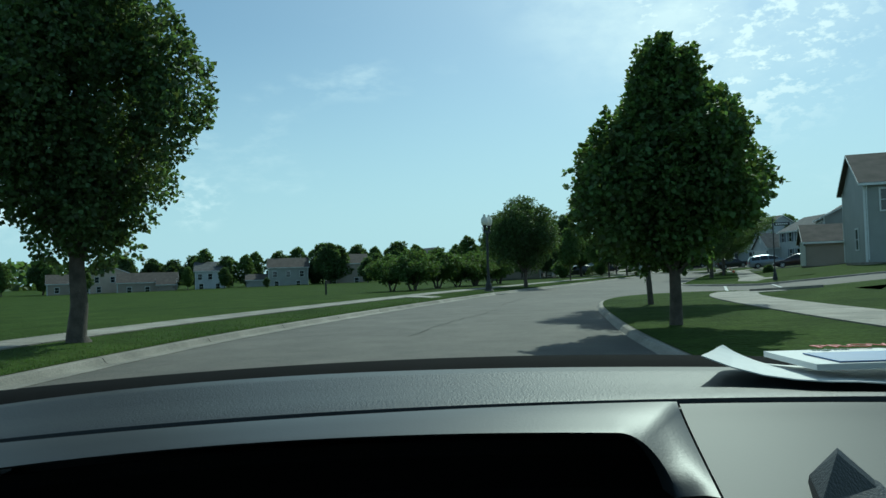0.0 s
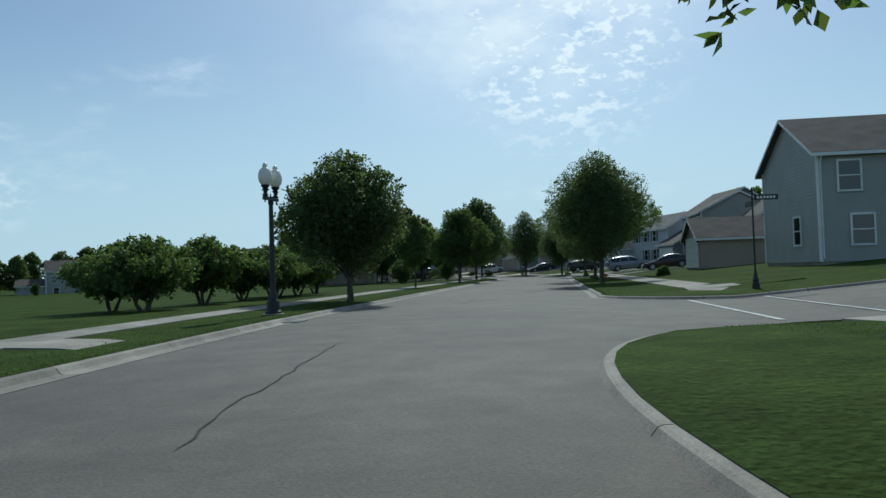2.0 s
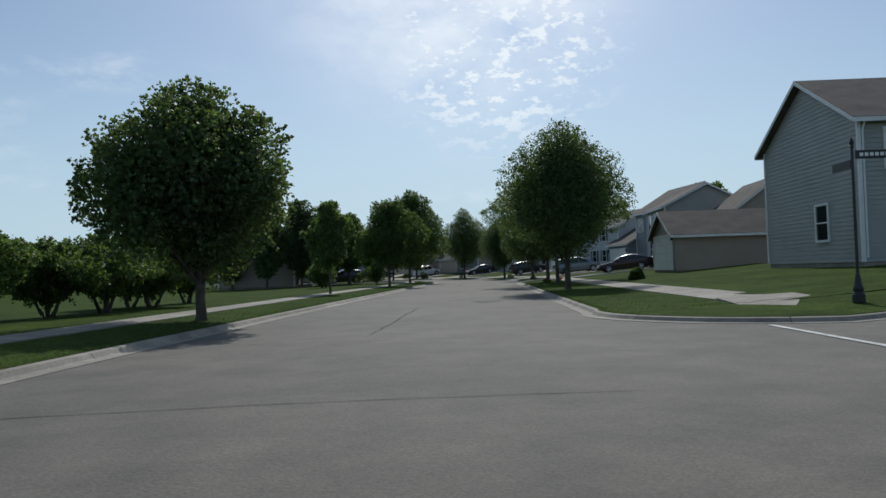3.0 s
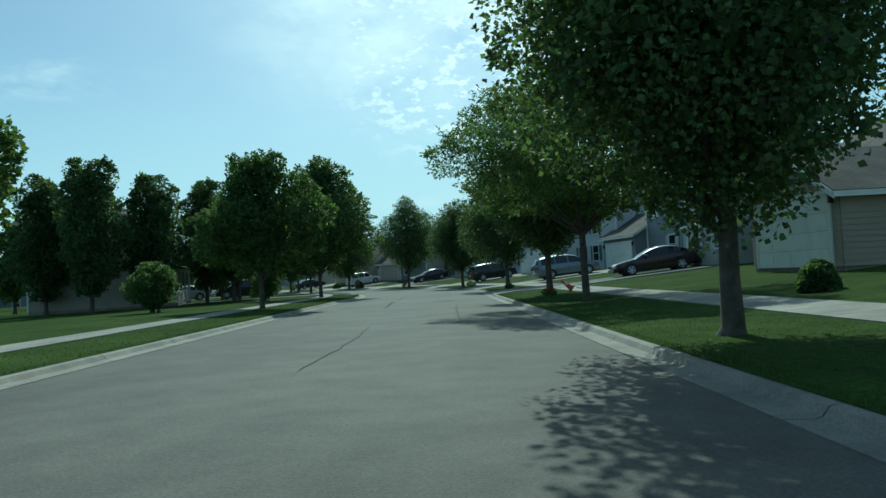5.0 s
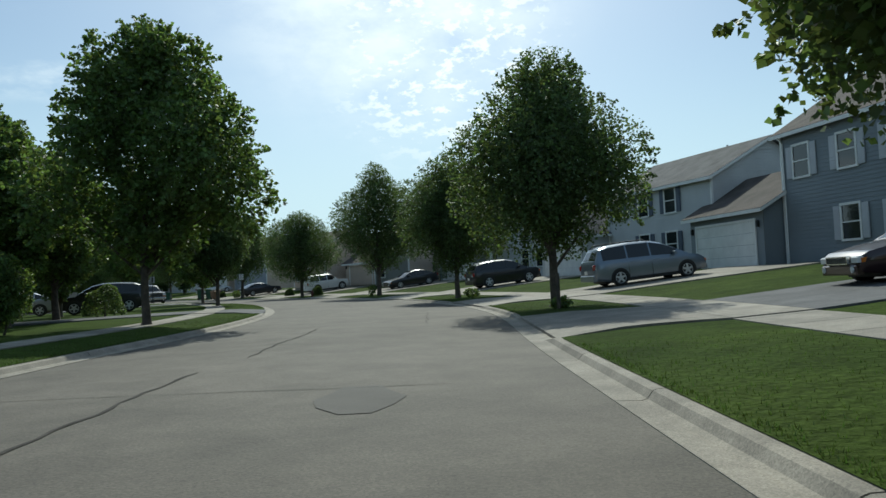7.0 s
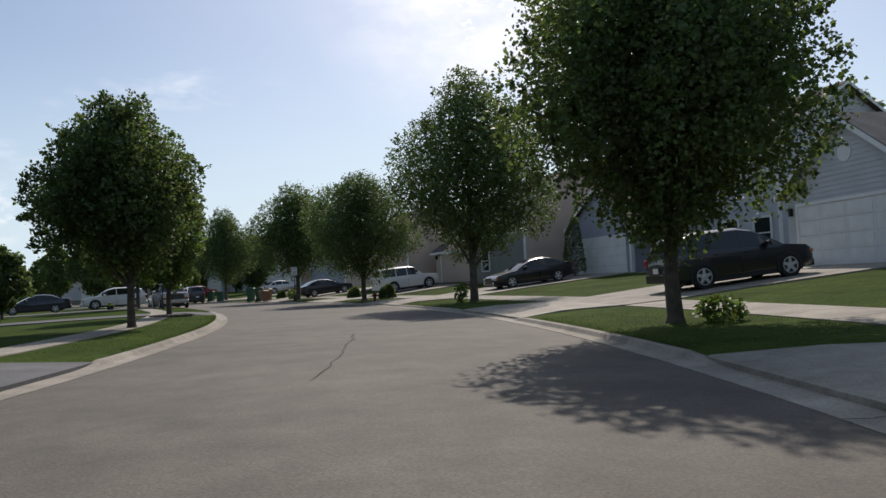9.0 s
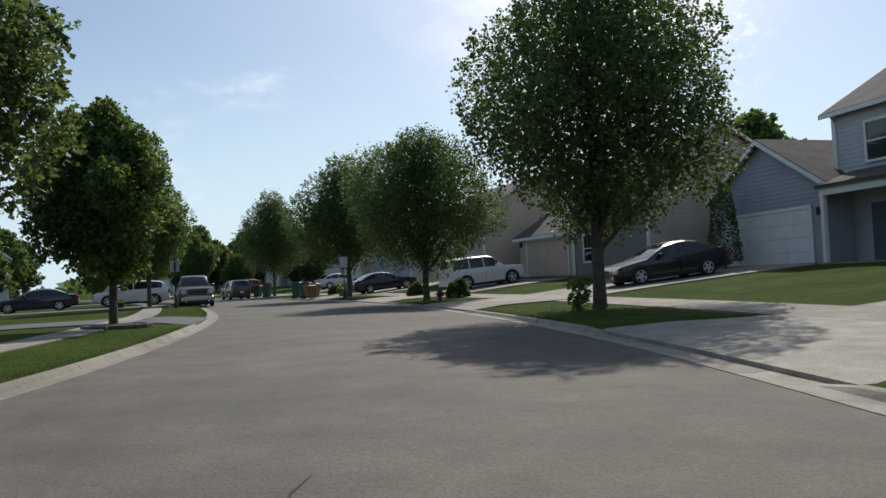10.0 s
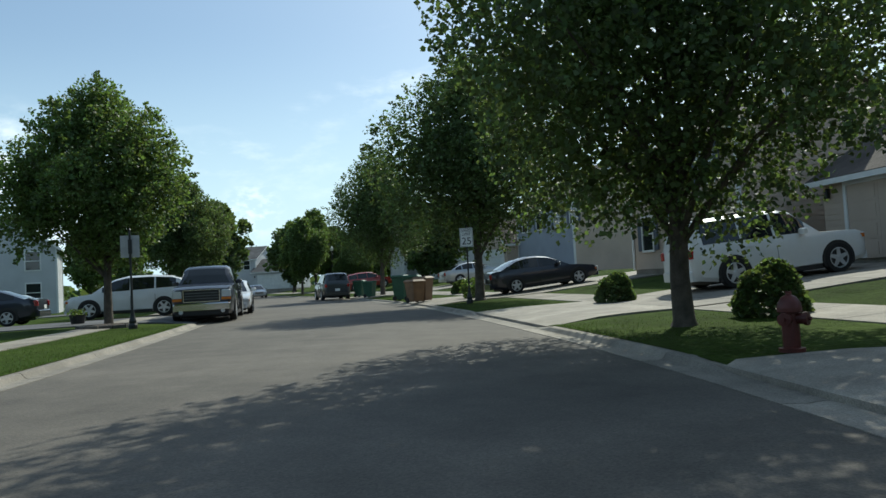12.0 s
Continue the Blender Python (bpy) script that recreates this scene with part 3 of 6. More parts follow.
for x, y, l, d, w in ((1.2, 12, 9, -0.6, 0.011), (3.5, 22, 7, -0.9, 0.010), (10, 39, 9, -0.5, 0.012), (17, 59, 8, -0.2, 0.010), (24.5, 76, 8, -0.6, 0.022), (28, 85, 7, -0.7, 0.02), (33.8, 106, 8, -0.4, 0.010), (20, 65, 12, 1.9, 0.010), (29, 92, 8, 1.8, 0.010)):
    s = road_sd(x, y)[0]
    ribbon(s, d, s + l, d + rng.uniform(-0.4, 0.4), w, 0.05)
for x, y in ((1.5, 20), (6, 33), (9, 38), (14, 52), (21, 69), (26, 82), (31, 96), (34.5, 112), (34, 133), (31, 147)):
    s = road_sd(x, y)[0]
    ribbon(s, -3.4 + rng.uniform(0, 1.5), s + rng.uniform(-0.8, 0.8), 3.3 - rng.uniform(0, 2), 0.008, 0.06)
for x, y, l in ((15.0, 50, 2.2), (26.5, 80, 1.6)):
    s = road_sd(x, y)[0]
    ribbon(s, 1.6, s + l, 1.5, 0.5, 0.02, "road_patch", M_PATCH, "darker patch of newer asphalt")


def ground_z(x, y):
    s, d = road_sd(x, y)
    o = abs(d) - HALF
    return verge_z(0, o, x, y) if 0 < o < 7 else (float(lift(d, s)) if o >= 7 else 0.03)


# ------------------------------------------------------------ trees
def leaf_cloud(name, pts, dirs, size, material, r, narrow=0.5):
    """A mesh of four-cornered folded leaves at pts."""
    n = len(pts)
    a = r.normal(size=(n, 3))
    a[:, 2] = a[:, 2] * 0.6 - 0.25
    a = a * 0.8 + dirs * 0.6
    a /= np.linalg.norm(a, axis=1)[:, None]
    b = np.cross(a, r.normal(size=(n, 3)))
    b /= np.linalg.norm(b, axis=1)[:, None] + 1e-9
    c = np.cross(a, b)
    sz = size * r.uniform(0.65, 1.25, (n, 1))
    base, tip = pts, pts + a * sz
    mid = pts + a * sz * 0.42
    lf, rt = mid + b * sz * narrow + c * sz * 0.12, mid - b * sz * narrow + c * sz * 0.12
    v = np.stack([base, rt, tip, lf], 1).reshape(-1, 3)
    me = bpy.data.meshes.new(name)
    me.vertices.add(4 * n)
    me.vertices.foreach_set("co", v.ravel())
    me.loops.add(4 * n)
    me.loops.foreach_set("vertex_index", np.arange(4 * n))
    me.polygons.add(n)
    me.polygons.foreach_set("loop_start", np.arange(n) * 4)
    me.materials.append(material)
    me.update(calc_edges=True)
    return me


def build_tree(seed, h, w, low, trunk_r, shape="oval", lobes=28, leaves=40000, leaf=0.105, material=M_LEAF, lobe=0.19, flat=1.15, lean=(0.0, 0.0), stems=1, narrow=0.46, core=6000, gap=0.0):
    """Trunk with limbs, and crown: leafy lobes that crowd an uneven envelope, each a bumpy shell of leaves on a limb of its own. Returns two meshes."""
    r = np.random.default_rng(seed)
    ch = h - low

    def envelope(f):
        if shape == "oval":
            return np.clip(np.sin(np.pi * np.clip(0.20 + 0.72 * f, 0, 1)), 0, 1) ** 0.75 * (1.1 - 0.22 * f)
        if shape == "cone":
            return np.clip(1.08 * (1 - f * 0.97) ** 0.62, 0, 1) * np.clip(0.65 + f * 2.2, 0, 1)
        if shape == "round":
            return np.sqrt(np.clip(1 - (2 * f - 0.95) ** 2 / 1.15, 0, 1))
        if shape == "column":
            return np.clip(np.sin(np.pi * (0.14 + 0.74 * f)) ** 0.5, 0, 1)
        return np.clip(0.55 + 1.2 * f, 0, 1) * np.sqrt(np.clip(1 - f**2.6, 0, 1))      # spread

    k = np.arange(lobes)
    f = ((k + 0.5) / lobes) ** (0.9 if shape != "cone" else 1.1)
    f = np.clip(f + r.uniform(-0.03, 0.03, lobes), 0.0, 1.0)
    th = k * 2.39996 + r.uniform(-0.35, 0.35, lobes)
    env = envelope(f)
    rl = lobe * w * r.uniform(0.66, 1.3, lobes) * (0.7 + 0.36 * env)
    inner = np.where((k % 4 == 3) | (k < 3), 0.4, 1.0)
    rad = np.maximum(env * w / 2 * r.uniform(0.80, 1.12, lobes) - rl * 0.92, 0) * inner
    cz = low + rl * flat * 0.75 + f * (ch - rl * flat * 1.75)
    cen = np.stack([rad * np.cos(th) + lean[0] * np.sin(np.pi * np.clip(f, 0.1, 0.9)), rad * np.sin(th) + lean[1] * np.sin(np.pi * np.clip(f, 0.1, 0.9)), cz], 1)
    share = rl**2 / (rl**2).sum()
    who = r.choice(lobes, leaves, p=share)
    d = r.normal(size=(leaves, 3))
    d /= np.linalg.norm(d, axis=1)[:, None]
    knobs = r.normal(size=(lobes, 11, 3))
    knobs /= np.linalg.norm(knobs, axis=2)[:, :, None]
    near_knob = np.einsum("nkj,nj->nk", knobs[who], d).max(1)
    bump = 0.74 + 0.40 * np.clip((near_knob - 0.58) / 0.42, 0, 1)
    reach = np.sqrt(r.uniform(0.22, 1.0, leaves)) * bump
    stretch = np.array([1.0, 1.0, flat])
    pts = cen[who] + d * (rl[who] * reach)[:, None] * stretch
    deep = np.full(leaves, 9.0)
    for j in range(lobes):
        q = (pts - cen[j]) / (rl[j] * stretch)
        deep = np.minimum(deep, np.where(who == j, 9.0, np.sqrt((q**2).sum(1))))
    keep = (deep > 0.62) | (r.uniform(0, 1, leaves) < 0.25)
    if gap:
        keep &= np.sin(pts[:, 0] * 2.1 + 1.3 * np.sin(pts[:, 2] * 1.7 + seed)) * np.sin(pts[:, 1] * 2.3 + 0.7 * pts[:, 2]) < 1.0 - gap
    pts, d = pts[keep], d[keep]
    # leafy shoots that stand out from the lobes
    shoots = int(lobes * 15)
    sw = r.choice(lobes, shoots, p=share)
    sd = r.normal(size=(shoots, 3)) + np.array([0, 0, 0.25])
    sd += 1.1 * (cen[sw] - np.array([0, 0, low + 0.4 * ch])) / (0.5 * w)
    sd /= np.linalg.norm(sd, axis=1)[:, None]
    per = 24
    along = np.tile(np.linspace(0.0, 1.0, per), shoots)
    bend = np.repeat(r.normal(0, 0.2, (shoots, 3)), per, 0) * along[:, None] ** 2 - np.array([0, 0, 0.12]) * along[:, None] ** 2
    sl = np.repeat(r.uniform(0.45, 1.2, shoots) * min(0.36, 0.06 * w), per)
    sp = np.repeat(cen[sw] + sd * (rl[sw] * 0.82)[:, None] * stretch, per, 0) + (np.repeat(sd, per, 0) * along[:, None] + bend) * sl[:, None] + r.normal(0, leaf * 0.55, (shoots * per, 3)) * (1.3 - along)[:, None]
    pts, d = np.r_[pts, sp], np.r_[d, np.repeat(sd, per, 0)]
    cw = r.choice(lobes, core, p=share)
    cd = r.normal(size=(core, 3))
    cd *= (r.uniform(0, 1, core) ** 0.5 / np.linalg.norm(cd, axis=1))[:, None]
    cp = cen[cw] * np.array([0.9, 0.9, 1.0]) + cd * (rl[cw] * 0.62)[:, None] * stretch
    allp, alld = np.r_[pts, cp], np.r_[d, r.normal(size=(core, 3))]
    sizes = np.r_[np.full(len(pts), leaf), np.minimum(min(0.22, leaf * 2.2), 0.24 * rl[cw])]
    crown = leaf_cloud("crown", allp, alld, sizes[:, None], material, r, narrow)
    mb = MB()
    roots = [(0.0, 0.0)] if stems == 1 else [(0.14 * math.cos(2.2 * j), 0.14 * math.sin(2.2 * j)) for j in range(stems)]
    top_z = low + ch * (0.62 if stems == 1 else 0.5)
    for j, (rx, ry) in enumerate(roots):
        tilt = r.uniform(-0.05, 0.05, 2) if stems == 1 else np.array([math.cos(2.2 * j), math.sin(2.2 * j)]) * w * 0.16
        tr = trunk_r if stems == 1 else trunk_r * 0.62
        zs = np.array([-0.15, 0.0, 0.12, low * 0.5, low, low + (top_z - low) * 0.5, top_z])
        rr = tr * np.array([1.7, 1.45, 1.1, 0.95, 0.85, 0.5, 0.16])
        px = [(rx + tilt[0] * max(0, z) / top_z + r.normal(0, 0.012), ry + tilt[1] * max(0, z) / top_z + r.normal(0, 0.012), z) for z in zs]
        mb.tube(px, rr, 10)
    for j in range(0, lobes, 3 if lobes > 40 else 1):
        c = cen[j]
        z0 = max(low * 0.8, c[2] - np.hypot(c[0], c[1]) * r.uniform(0.7, 1.5) - 0.3)
        z0 = min(z0, low + ch * 0.55)
        f0 = 1 - min(0.85, max(0, (z0 - low * 0.7) / max(0.1, ch * 0.62)))
        p0, e = Vector((0.0, 0.0, z0)), Vector(c)
        mid = p0.lerp(e, 0.5) + Vector((0, 0, 0.12 * (e - p0).length)) * (0.2 + r.uniform(0, 0.6))
        b0 = trunk_r * (0.6 if lobes > 40 else 0.42) * (0.35 + 0.65 * f0)
        mb.tube([p0, p0.lerp(mid, 0.5) + Vector(r.normal(0, 0.03, 3)), mid, e], [b0, b0 * 0.8, b0 * 0.55, b0 * 0.16], 5)
    return mb.mesh("trunk", M_BARK, True), crown


TREE_SIZE = {
    # seed, height, width, height of the lowest leaves, trunk radius
    "pear": [((11, 8.6, 8.0, 1.6, 0.16), dict(lean=(0.0, 0.0), lobes=32, leaf=0.095, leaves=82000, core=3500)), ((12, 9.4, 7.7, 1.9, 0.16), dict(leaves=46000)), ((13, 7.9, 6.0, 1.4, 0.14), dict(lobes=28, leaf=0.09, leaves=52000)), ((14, 10.3, 7.8, 1.8, 0.17), dict(lobes=34, lean=(0.25, 0.0), leaf=0.095, leaves=78000, core=3500)),
             ((15, 7.6, 5.5, 1.9, 0.14), dict(lobes=28, leaf=0.097, leaves=68000, core=9000)), ((16, 7.0, 4.0, 1.2, 0.14), dict(shape="column", leaf=0.085, leaves=50000)), ((17, 7.2, 5.0, 1.5, 0.12), dict(lean=(-0.45, 0.0), leaves=36000)), ((18, 7.9, 6.4, 1.5, 0.14), dict(shape="round", leaf=0.088, leaves=68000, core=9000))],
    "round": [((21, 5.75, 4.9, 1.0, 0.12), dict(shape="round", leaves=36000, leaf=0.1, lean=(-0.2, 0.0)))],
    "big": [((25, 5.0, 3.75, 1.15, 0.10), dict(shape="cone", leaf=0.092, leaves=46000, lobes=22, lobe=0.17, lean=(-0.12, 0.0), core=2500, material=M_LEAF2)), ((26, 5.7, 4.3, 1.75, 0.07), dict(leaf=0.13, narrow=0.26, lobes=30, lobe=0.13, lean=(0.65, 0.4), leaves=20000, gap=0.25, core=600, material=M_LEAF2))],
    "maple": [((31, 8.6, 6.4, 1.7, 0.11), dict(lobes=30, lobe=0.135, leaf=0.125, material=M_LEAF2, leaves=34000, gap=0.22, lean=(0.5, -0.2), core=2200)), ((32, 4.6, 2.6, 1.2, 0.055), dict(lobes=16, leaves=12000, leaf=0.115, material=M_LEAF2, gap=0.2, core=500)),
              ((33, 7.0, 5.5, 1.4, 0.11), dict(lobes=28, lobe=0.135, lean=(0.3, 0.0), leaves=34000, leaf=0.122, material=M_LEAF2, core=3000)), ((34, 6.1, 4.4, 1.4, 0.11), dict(lobes=24, lobe=0.15, leaves=30000, leaf=0.115, material=M_LEAF2, lean=(-0.3, 0.0), core=3000)), ((35, 8.0, 6.3, 1.9, 0.13), dict(leaves=38000, material=M_LEAF2, lean=(-0.5, 0.0), lobe=0.16))],
    "locust": [((41, 7.6, 10.2, 2.6, 0.115), dict(shape="spread", lobes=64, leaves=60000, leaf=0.125, narrow=0.22, material=M_LEAF3, lobe=0.095, flat=0.5, core=0, gap=0.2))],
    "column": [((51, 9.4, 4.4, 0.9, 0.14), dict(shape="column", lobes=30, leaves=17000, leaf=0.16, core=2000))],
    "crab": [((61, 2.5, 3.9, 0.55, 0.1), dict(shape="spread", stems=4, lobes=22, lobe=0.15, leaves=10000, leaf=0.095, flat=0.55, core=500, material=M_LEAF2)), ((62, 2.4, 4.3, 0.45, 0.1), dict(shape="spread", stems=3, lobes=24, lobe=0.14, leaves=10000, leaf=0.095, flat=0.5, core=500, material=M_LEAF2))],
    "shrub": [((71, 2.9, 2.6, 0.25, 0.06), dict(shape="round", stems=4, lobes=16, leaves=9000, leaf=0.1, material=M_LEAF2, core=800))],
}
TREE_KINDS = {kind: [build_tree(*size, **more) for size, more in rows] for kind, rows in TREE_SIZE.items()}
TREE_H = {kind: [size[1] for size, more in rows] for kind, rows in TREE_SIZE.items()}
TREE_LABEL = {"pear": ("dense dark-green street tree with straight grey trunk on the verge", "tree"), "round": ("round dense dark-green tree by the pavement", "tree"),
              "big": ("broad leafy street tree with drooping lower twigs", "tree"), "maple": ("open-crowned light-green maple on the verge", "tree"), "locust": ("wide feathery honey locust with arching limbs", "tree"),
              "column": ("tall narrow dark-green tree behind the pavement", "tree"), "crab": ("low spreading ornamental tree with several stems in the lawn", "tree"), "shrub": ("tall loose green shrub", "shrub")}


def tree(kind, k, x, y, h=None, spin=0.0, wide=1.0, z=None, label=""):
    trunk, crown = TREE_KINDS[kind][k]
    sc = (h or TREE_H[kind][k]) / TREE_H[kind][k]
    lab, cat = TREE_LABEL[kind]
    ob = thing("shrub" if kind == "shrub" else "tree", pose(x, y, (ground_z(x, y) if z is None else z) - 0.02, 0, 0, spin), label or lab, cat, group="ornamental trees" if kind == "crab" else "street trees")
    ob.scale = (sc * wide, sc * wide, sc)
    part("trunk", trunk, None, ob)
    part("crown", crown, None, ob)
    return ob


# west side of the street, near to far
tree("pear", 5, -5.9, 11.9, 7.0, 40)
tree("round", 0, 5.0, 45.3, 5.6, 20)
tree("maple", 1, 11.0, 64.1, 4.7, 80)
tree("maple", 2, 18.4, 82.2, 6.8, 0)
tree("maple", 0, 24.3, 97.9, 9.1, 0, 1.05)
tree("pear", 6, 28.3, 120.9, 7.0, 10)
tree("maple", 3, 28.1, 130.6, 6.1, 10)
tree("maple", 4, 22.9, 154.6, 7.9, 10)
tree("pear", 6, 19.0, 170, 7.0, 100)
# east side
tree("big", 0, 3.8, 12.1, 5.0, 0)
tree("big", 1, 5.25, 18.9, 5.7, 0)
tree("pear", 7, 21.1, 58.2, 7.9, 70)
tree("locust", 0, 26.7, 70.4, 7.4, 0)
tree("pear", 4, 29.3, 77.2, 7.3, 250)
tree("pear", 2, 35.6, 93.6, 7.8, 20)
tree("pear", 7, 39.3, 109.7, 7.7, 160)
tree("pear", 3, 40.8, 128.5, 10.2, 0)
tree("pear", 0, 37.9, 143.8, 8.3, 0)
tree("pear", 1, 34.45, 160.6, 9.9, 10, 1.06)
tree("pear", 1, 27.4, 182.0, 10.3, 30, 0.9)
tree("maple", 3, 14.2, 210.7, 8.4, 230, 0.95, label="tall light-green tree at the bend of the street")
tree("maple", 3, 13.0, 222.0, 10.2, 90, 0.9, label="tall light-green tree at the bend of the street")
tree("maple", 2, 19.8, 210.2, 5.4, 30, label="light-green tree beside a street lamp at the bend")
# ornamental trees in the park
for k, (x, y) in enumerate(((-3.2, 45.0), (-1.8, 43.0), (-0.4, 47.4), (0.9, 50.4), (2.2, 51.6), (3.3, 54.6), (4.4, 58.6), (2.4, 57.0))):
    tree("crab", k % 2, x, y, 2.2 + 0.18 * (k % 3), 70 * k, 0.95)
# narrow trees behind the west pavement
for k, (x, y) in enumerate(((14.3, 103.0), (18.0, 108.6), (10.7, 101.0), (20.0, 119), (7.6, 106))):
    tree("column", 0, x, y, 9.0 + 0.4 * (k % 3), 50 * k, 1.0)
for x, y, h in ((20.6, 111.0, 7.4), (19.6, 105.0, 7.6)):
    tree("maple", 3, x, y, h, x * 40, 1.15, label="leafy yard tree shading a lawn behind the pavement")
tree("shrub", 0, 20.7, 96.9, 2.3, 0, 0.9)
tree("shrub", 0, 14.2, 88, 2.5, 90, 1.2)


# ------------------------------------------------------------ houses
def siding(mb, w, h, peak=0.0, lap=0.17, m=None, shift=0.0):
    """A wall of lapped boards in the plane y = 0, facing -y, x from -w/2 to w/2; peak: height of a gable over h at x = shift."""
    n = int((h + peak) / lap)

    def span(z):
        if z <= h or not peak:
            return -w / 2, w / 2
        f = min(1, (z - h) / peak)
        return -w / 2 + (shift + w / 2) * f, w / 2 + (shift - w / 2) * f

    rows = []
    for k in range(n + 1):
        z0, z1 = k * lap, min((k + 1) * lap, h + peak)
        if z1 - z0 < 0.01:
            continue
        for z, y in ((z0, -0.022), (z1, -0.002)):
            a0, b0 = span(z)
            rows.append([(a0, y, z), (b0, y, z)])
    mb.loft(rows, closed=False, caps=False, m=m)
    return mb


def wall_m(x, y, rz, z=0.0):
    return pose(x, y, z, 0, 0, rz)


def window(parent, m, w=0.95, h=1.35, shutters=None, double=False):
    """A sash window on a wall plane (m: centre of its sill, facing -y)."""
    fr = MB()
    for x0, x1, z0, z1 in ((-w / 2 - 0.09, w / 2 + 0.09, -0.09, 0), (-w / 2 - 0.09, w / 2 + 0.09, h, h + 0.1), (-w / 2 - 0.09, -w / 2, 0, h), (w / 2, w / 2 + 0.09, 0, h), (-w / 2, w / 2, h * 0.48, h * 0.52)):
        fr.box(x0, -0.07, z0, x1, 0.0, z1)
    if double:
        fr.box(-0.05, -0.075, 0, 0.05, 0, h)
    win = part("window", fr, M_WHITE, parent, m=m)
    gl = MB().box(-w / 2, -0.03, 0, w / 2, 0.01, h * 0.48)
    part("pane", gl, M_GLASS, win)
    bl = MB().box(-w / 2, -0.03, h * 0.52, w / 2, 0.01, h)
    part("pane", bl, M_GLASS, win)
    if shutters:
        for sx in (-1, 1):
            sh = MB()
            c = sx * (w / 2 + 0.09 + 0.2)
            sh.box(c - 0.18, -0.06, -0.02, c + 0.18, -0.02, h + 0.02)
            for k in range(9):
                z = 0.06 + k * (h - 0.1) / 9
                sh.box(c - 0.14, -0.075, z, c + 0.14, -0.06, z + 0.06)
            part("shutter", sh, shutters, win)
    return win


def gable_roof(parent, x0, x1, y0, y1, z, rise, along="x", over=0.35, material=M_ROOF, thick=0.14):
    """Two slopes with eaves; ridge along x or y. Slopes, ridge cap, and white fascia and barge boards as parts."""
    roof = MB()
    fas = []
    if along == "x":
        ym, k = (y0 + y1) / 2, rise / ((y1 - y0) / 2)
        a, b = x0 - over, x1 + over
        for s, ye in ((-1, y0 - over), (1, y1 + over)):
            ze = z - k * over
            p = [(a, ye, ze), (b, ye, ze), (b, ym, z + rise), (a, ym, z + rise)]
            t = [(x, y, zz + thick) for x, y, zz in p]
            roof.loft([p, t])
            fas.append(MB().box(a, ye - 0.03 if s < 0 else ye, ze - 0.05, b, ye if s < 0 else ye + 0.03, ze + thick * 0.8))
            for xx in (a - 0.02, b - 0.01):
                q = [(xx, ye, ze - 0.03), (xx + 0.03, ye, ze - 0.03), (xx + 0.03, ym, z + rise - 0.03), (xx, ym, z + rise - 0.03)]
                fas.append(MB().loft([q, [(x, y, zz + 0.15) for x, y, zz in q]]))
    else:
        xm, k = (x0 + x1) / 2, rise / ((x1 - x0) / 2)
        a, b = y0 - over, y1 + over
        for s, xe in ((-1, x0 - over), (1, x1 + over)):
            ze = z - k * over
            p = [(xe, a, ze), (xe, b, ze), (xm, b, z + rise), (xm, a, z + rise)]
            roof.loft([p, [(x, y, zz + thick) for x, y, zz in p]])
            fas.append(MB().box(xe - 0.03 if s < 0 else xe, a, ze - 0.05, xe if s < 0 else xe + 0.03, b, ze + thick * 0.8))
            for yy in (a - 0.02,):
                q = [(xe, yy, ze - 0.1), (xe, yy + 0.03, ze - 0.1), (xm, yy + 0.03, z + rise - 0.1), (xm, yy, z + rise - 0.1)]
                fas.append(MB().loft([q, [(x, y, zz + 0.2) for x, y, zz in q]]))
    rf = part("roof", roof, material, parent)
    for fb in fas:
        part("fascia", fb, M_WHITE, rf)
    return rf


def garage_door(parent, m, w=4.9, h=2.15, paint=M_WHITE):
    fr = MB()
    for x0, x1, z0, z1 in ((-w / 2 - 0.12, -w / 2, 0, h + 0.12), (w / 2, w / 2 + 0.12, 0, h + 0.12), (-w / 2, w / 2, h, h + 0.12)):
        fr.box(x0, -0.06, z0, x1, 0, z1)
    door = part("garage_door", fr, M_WHITE, parent, m=m)
    for r in range(4):
        for c in range(4):
            x0, z0 = -w / 2 + c * w / 4, r * h / 4
            pb = MB().box(x0 + 0.004, -0.02, z0 + 0.006, x0 + w / 4 - 0.004, 0.0, z0 + h / 4 - 0.006)
            pb.box(x0 + 0.12, -0.032, z0 + 0.09, x0 + w / 4 - 0.12, -0.02, z0 + h / 4 - 0.09)
            part("panel", pb, paint, door)
    return door


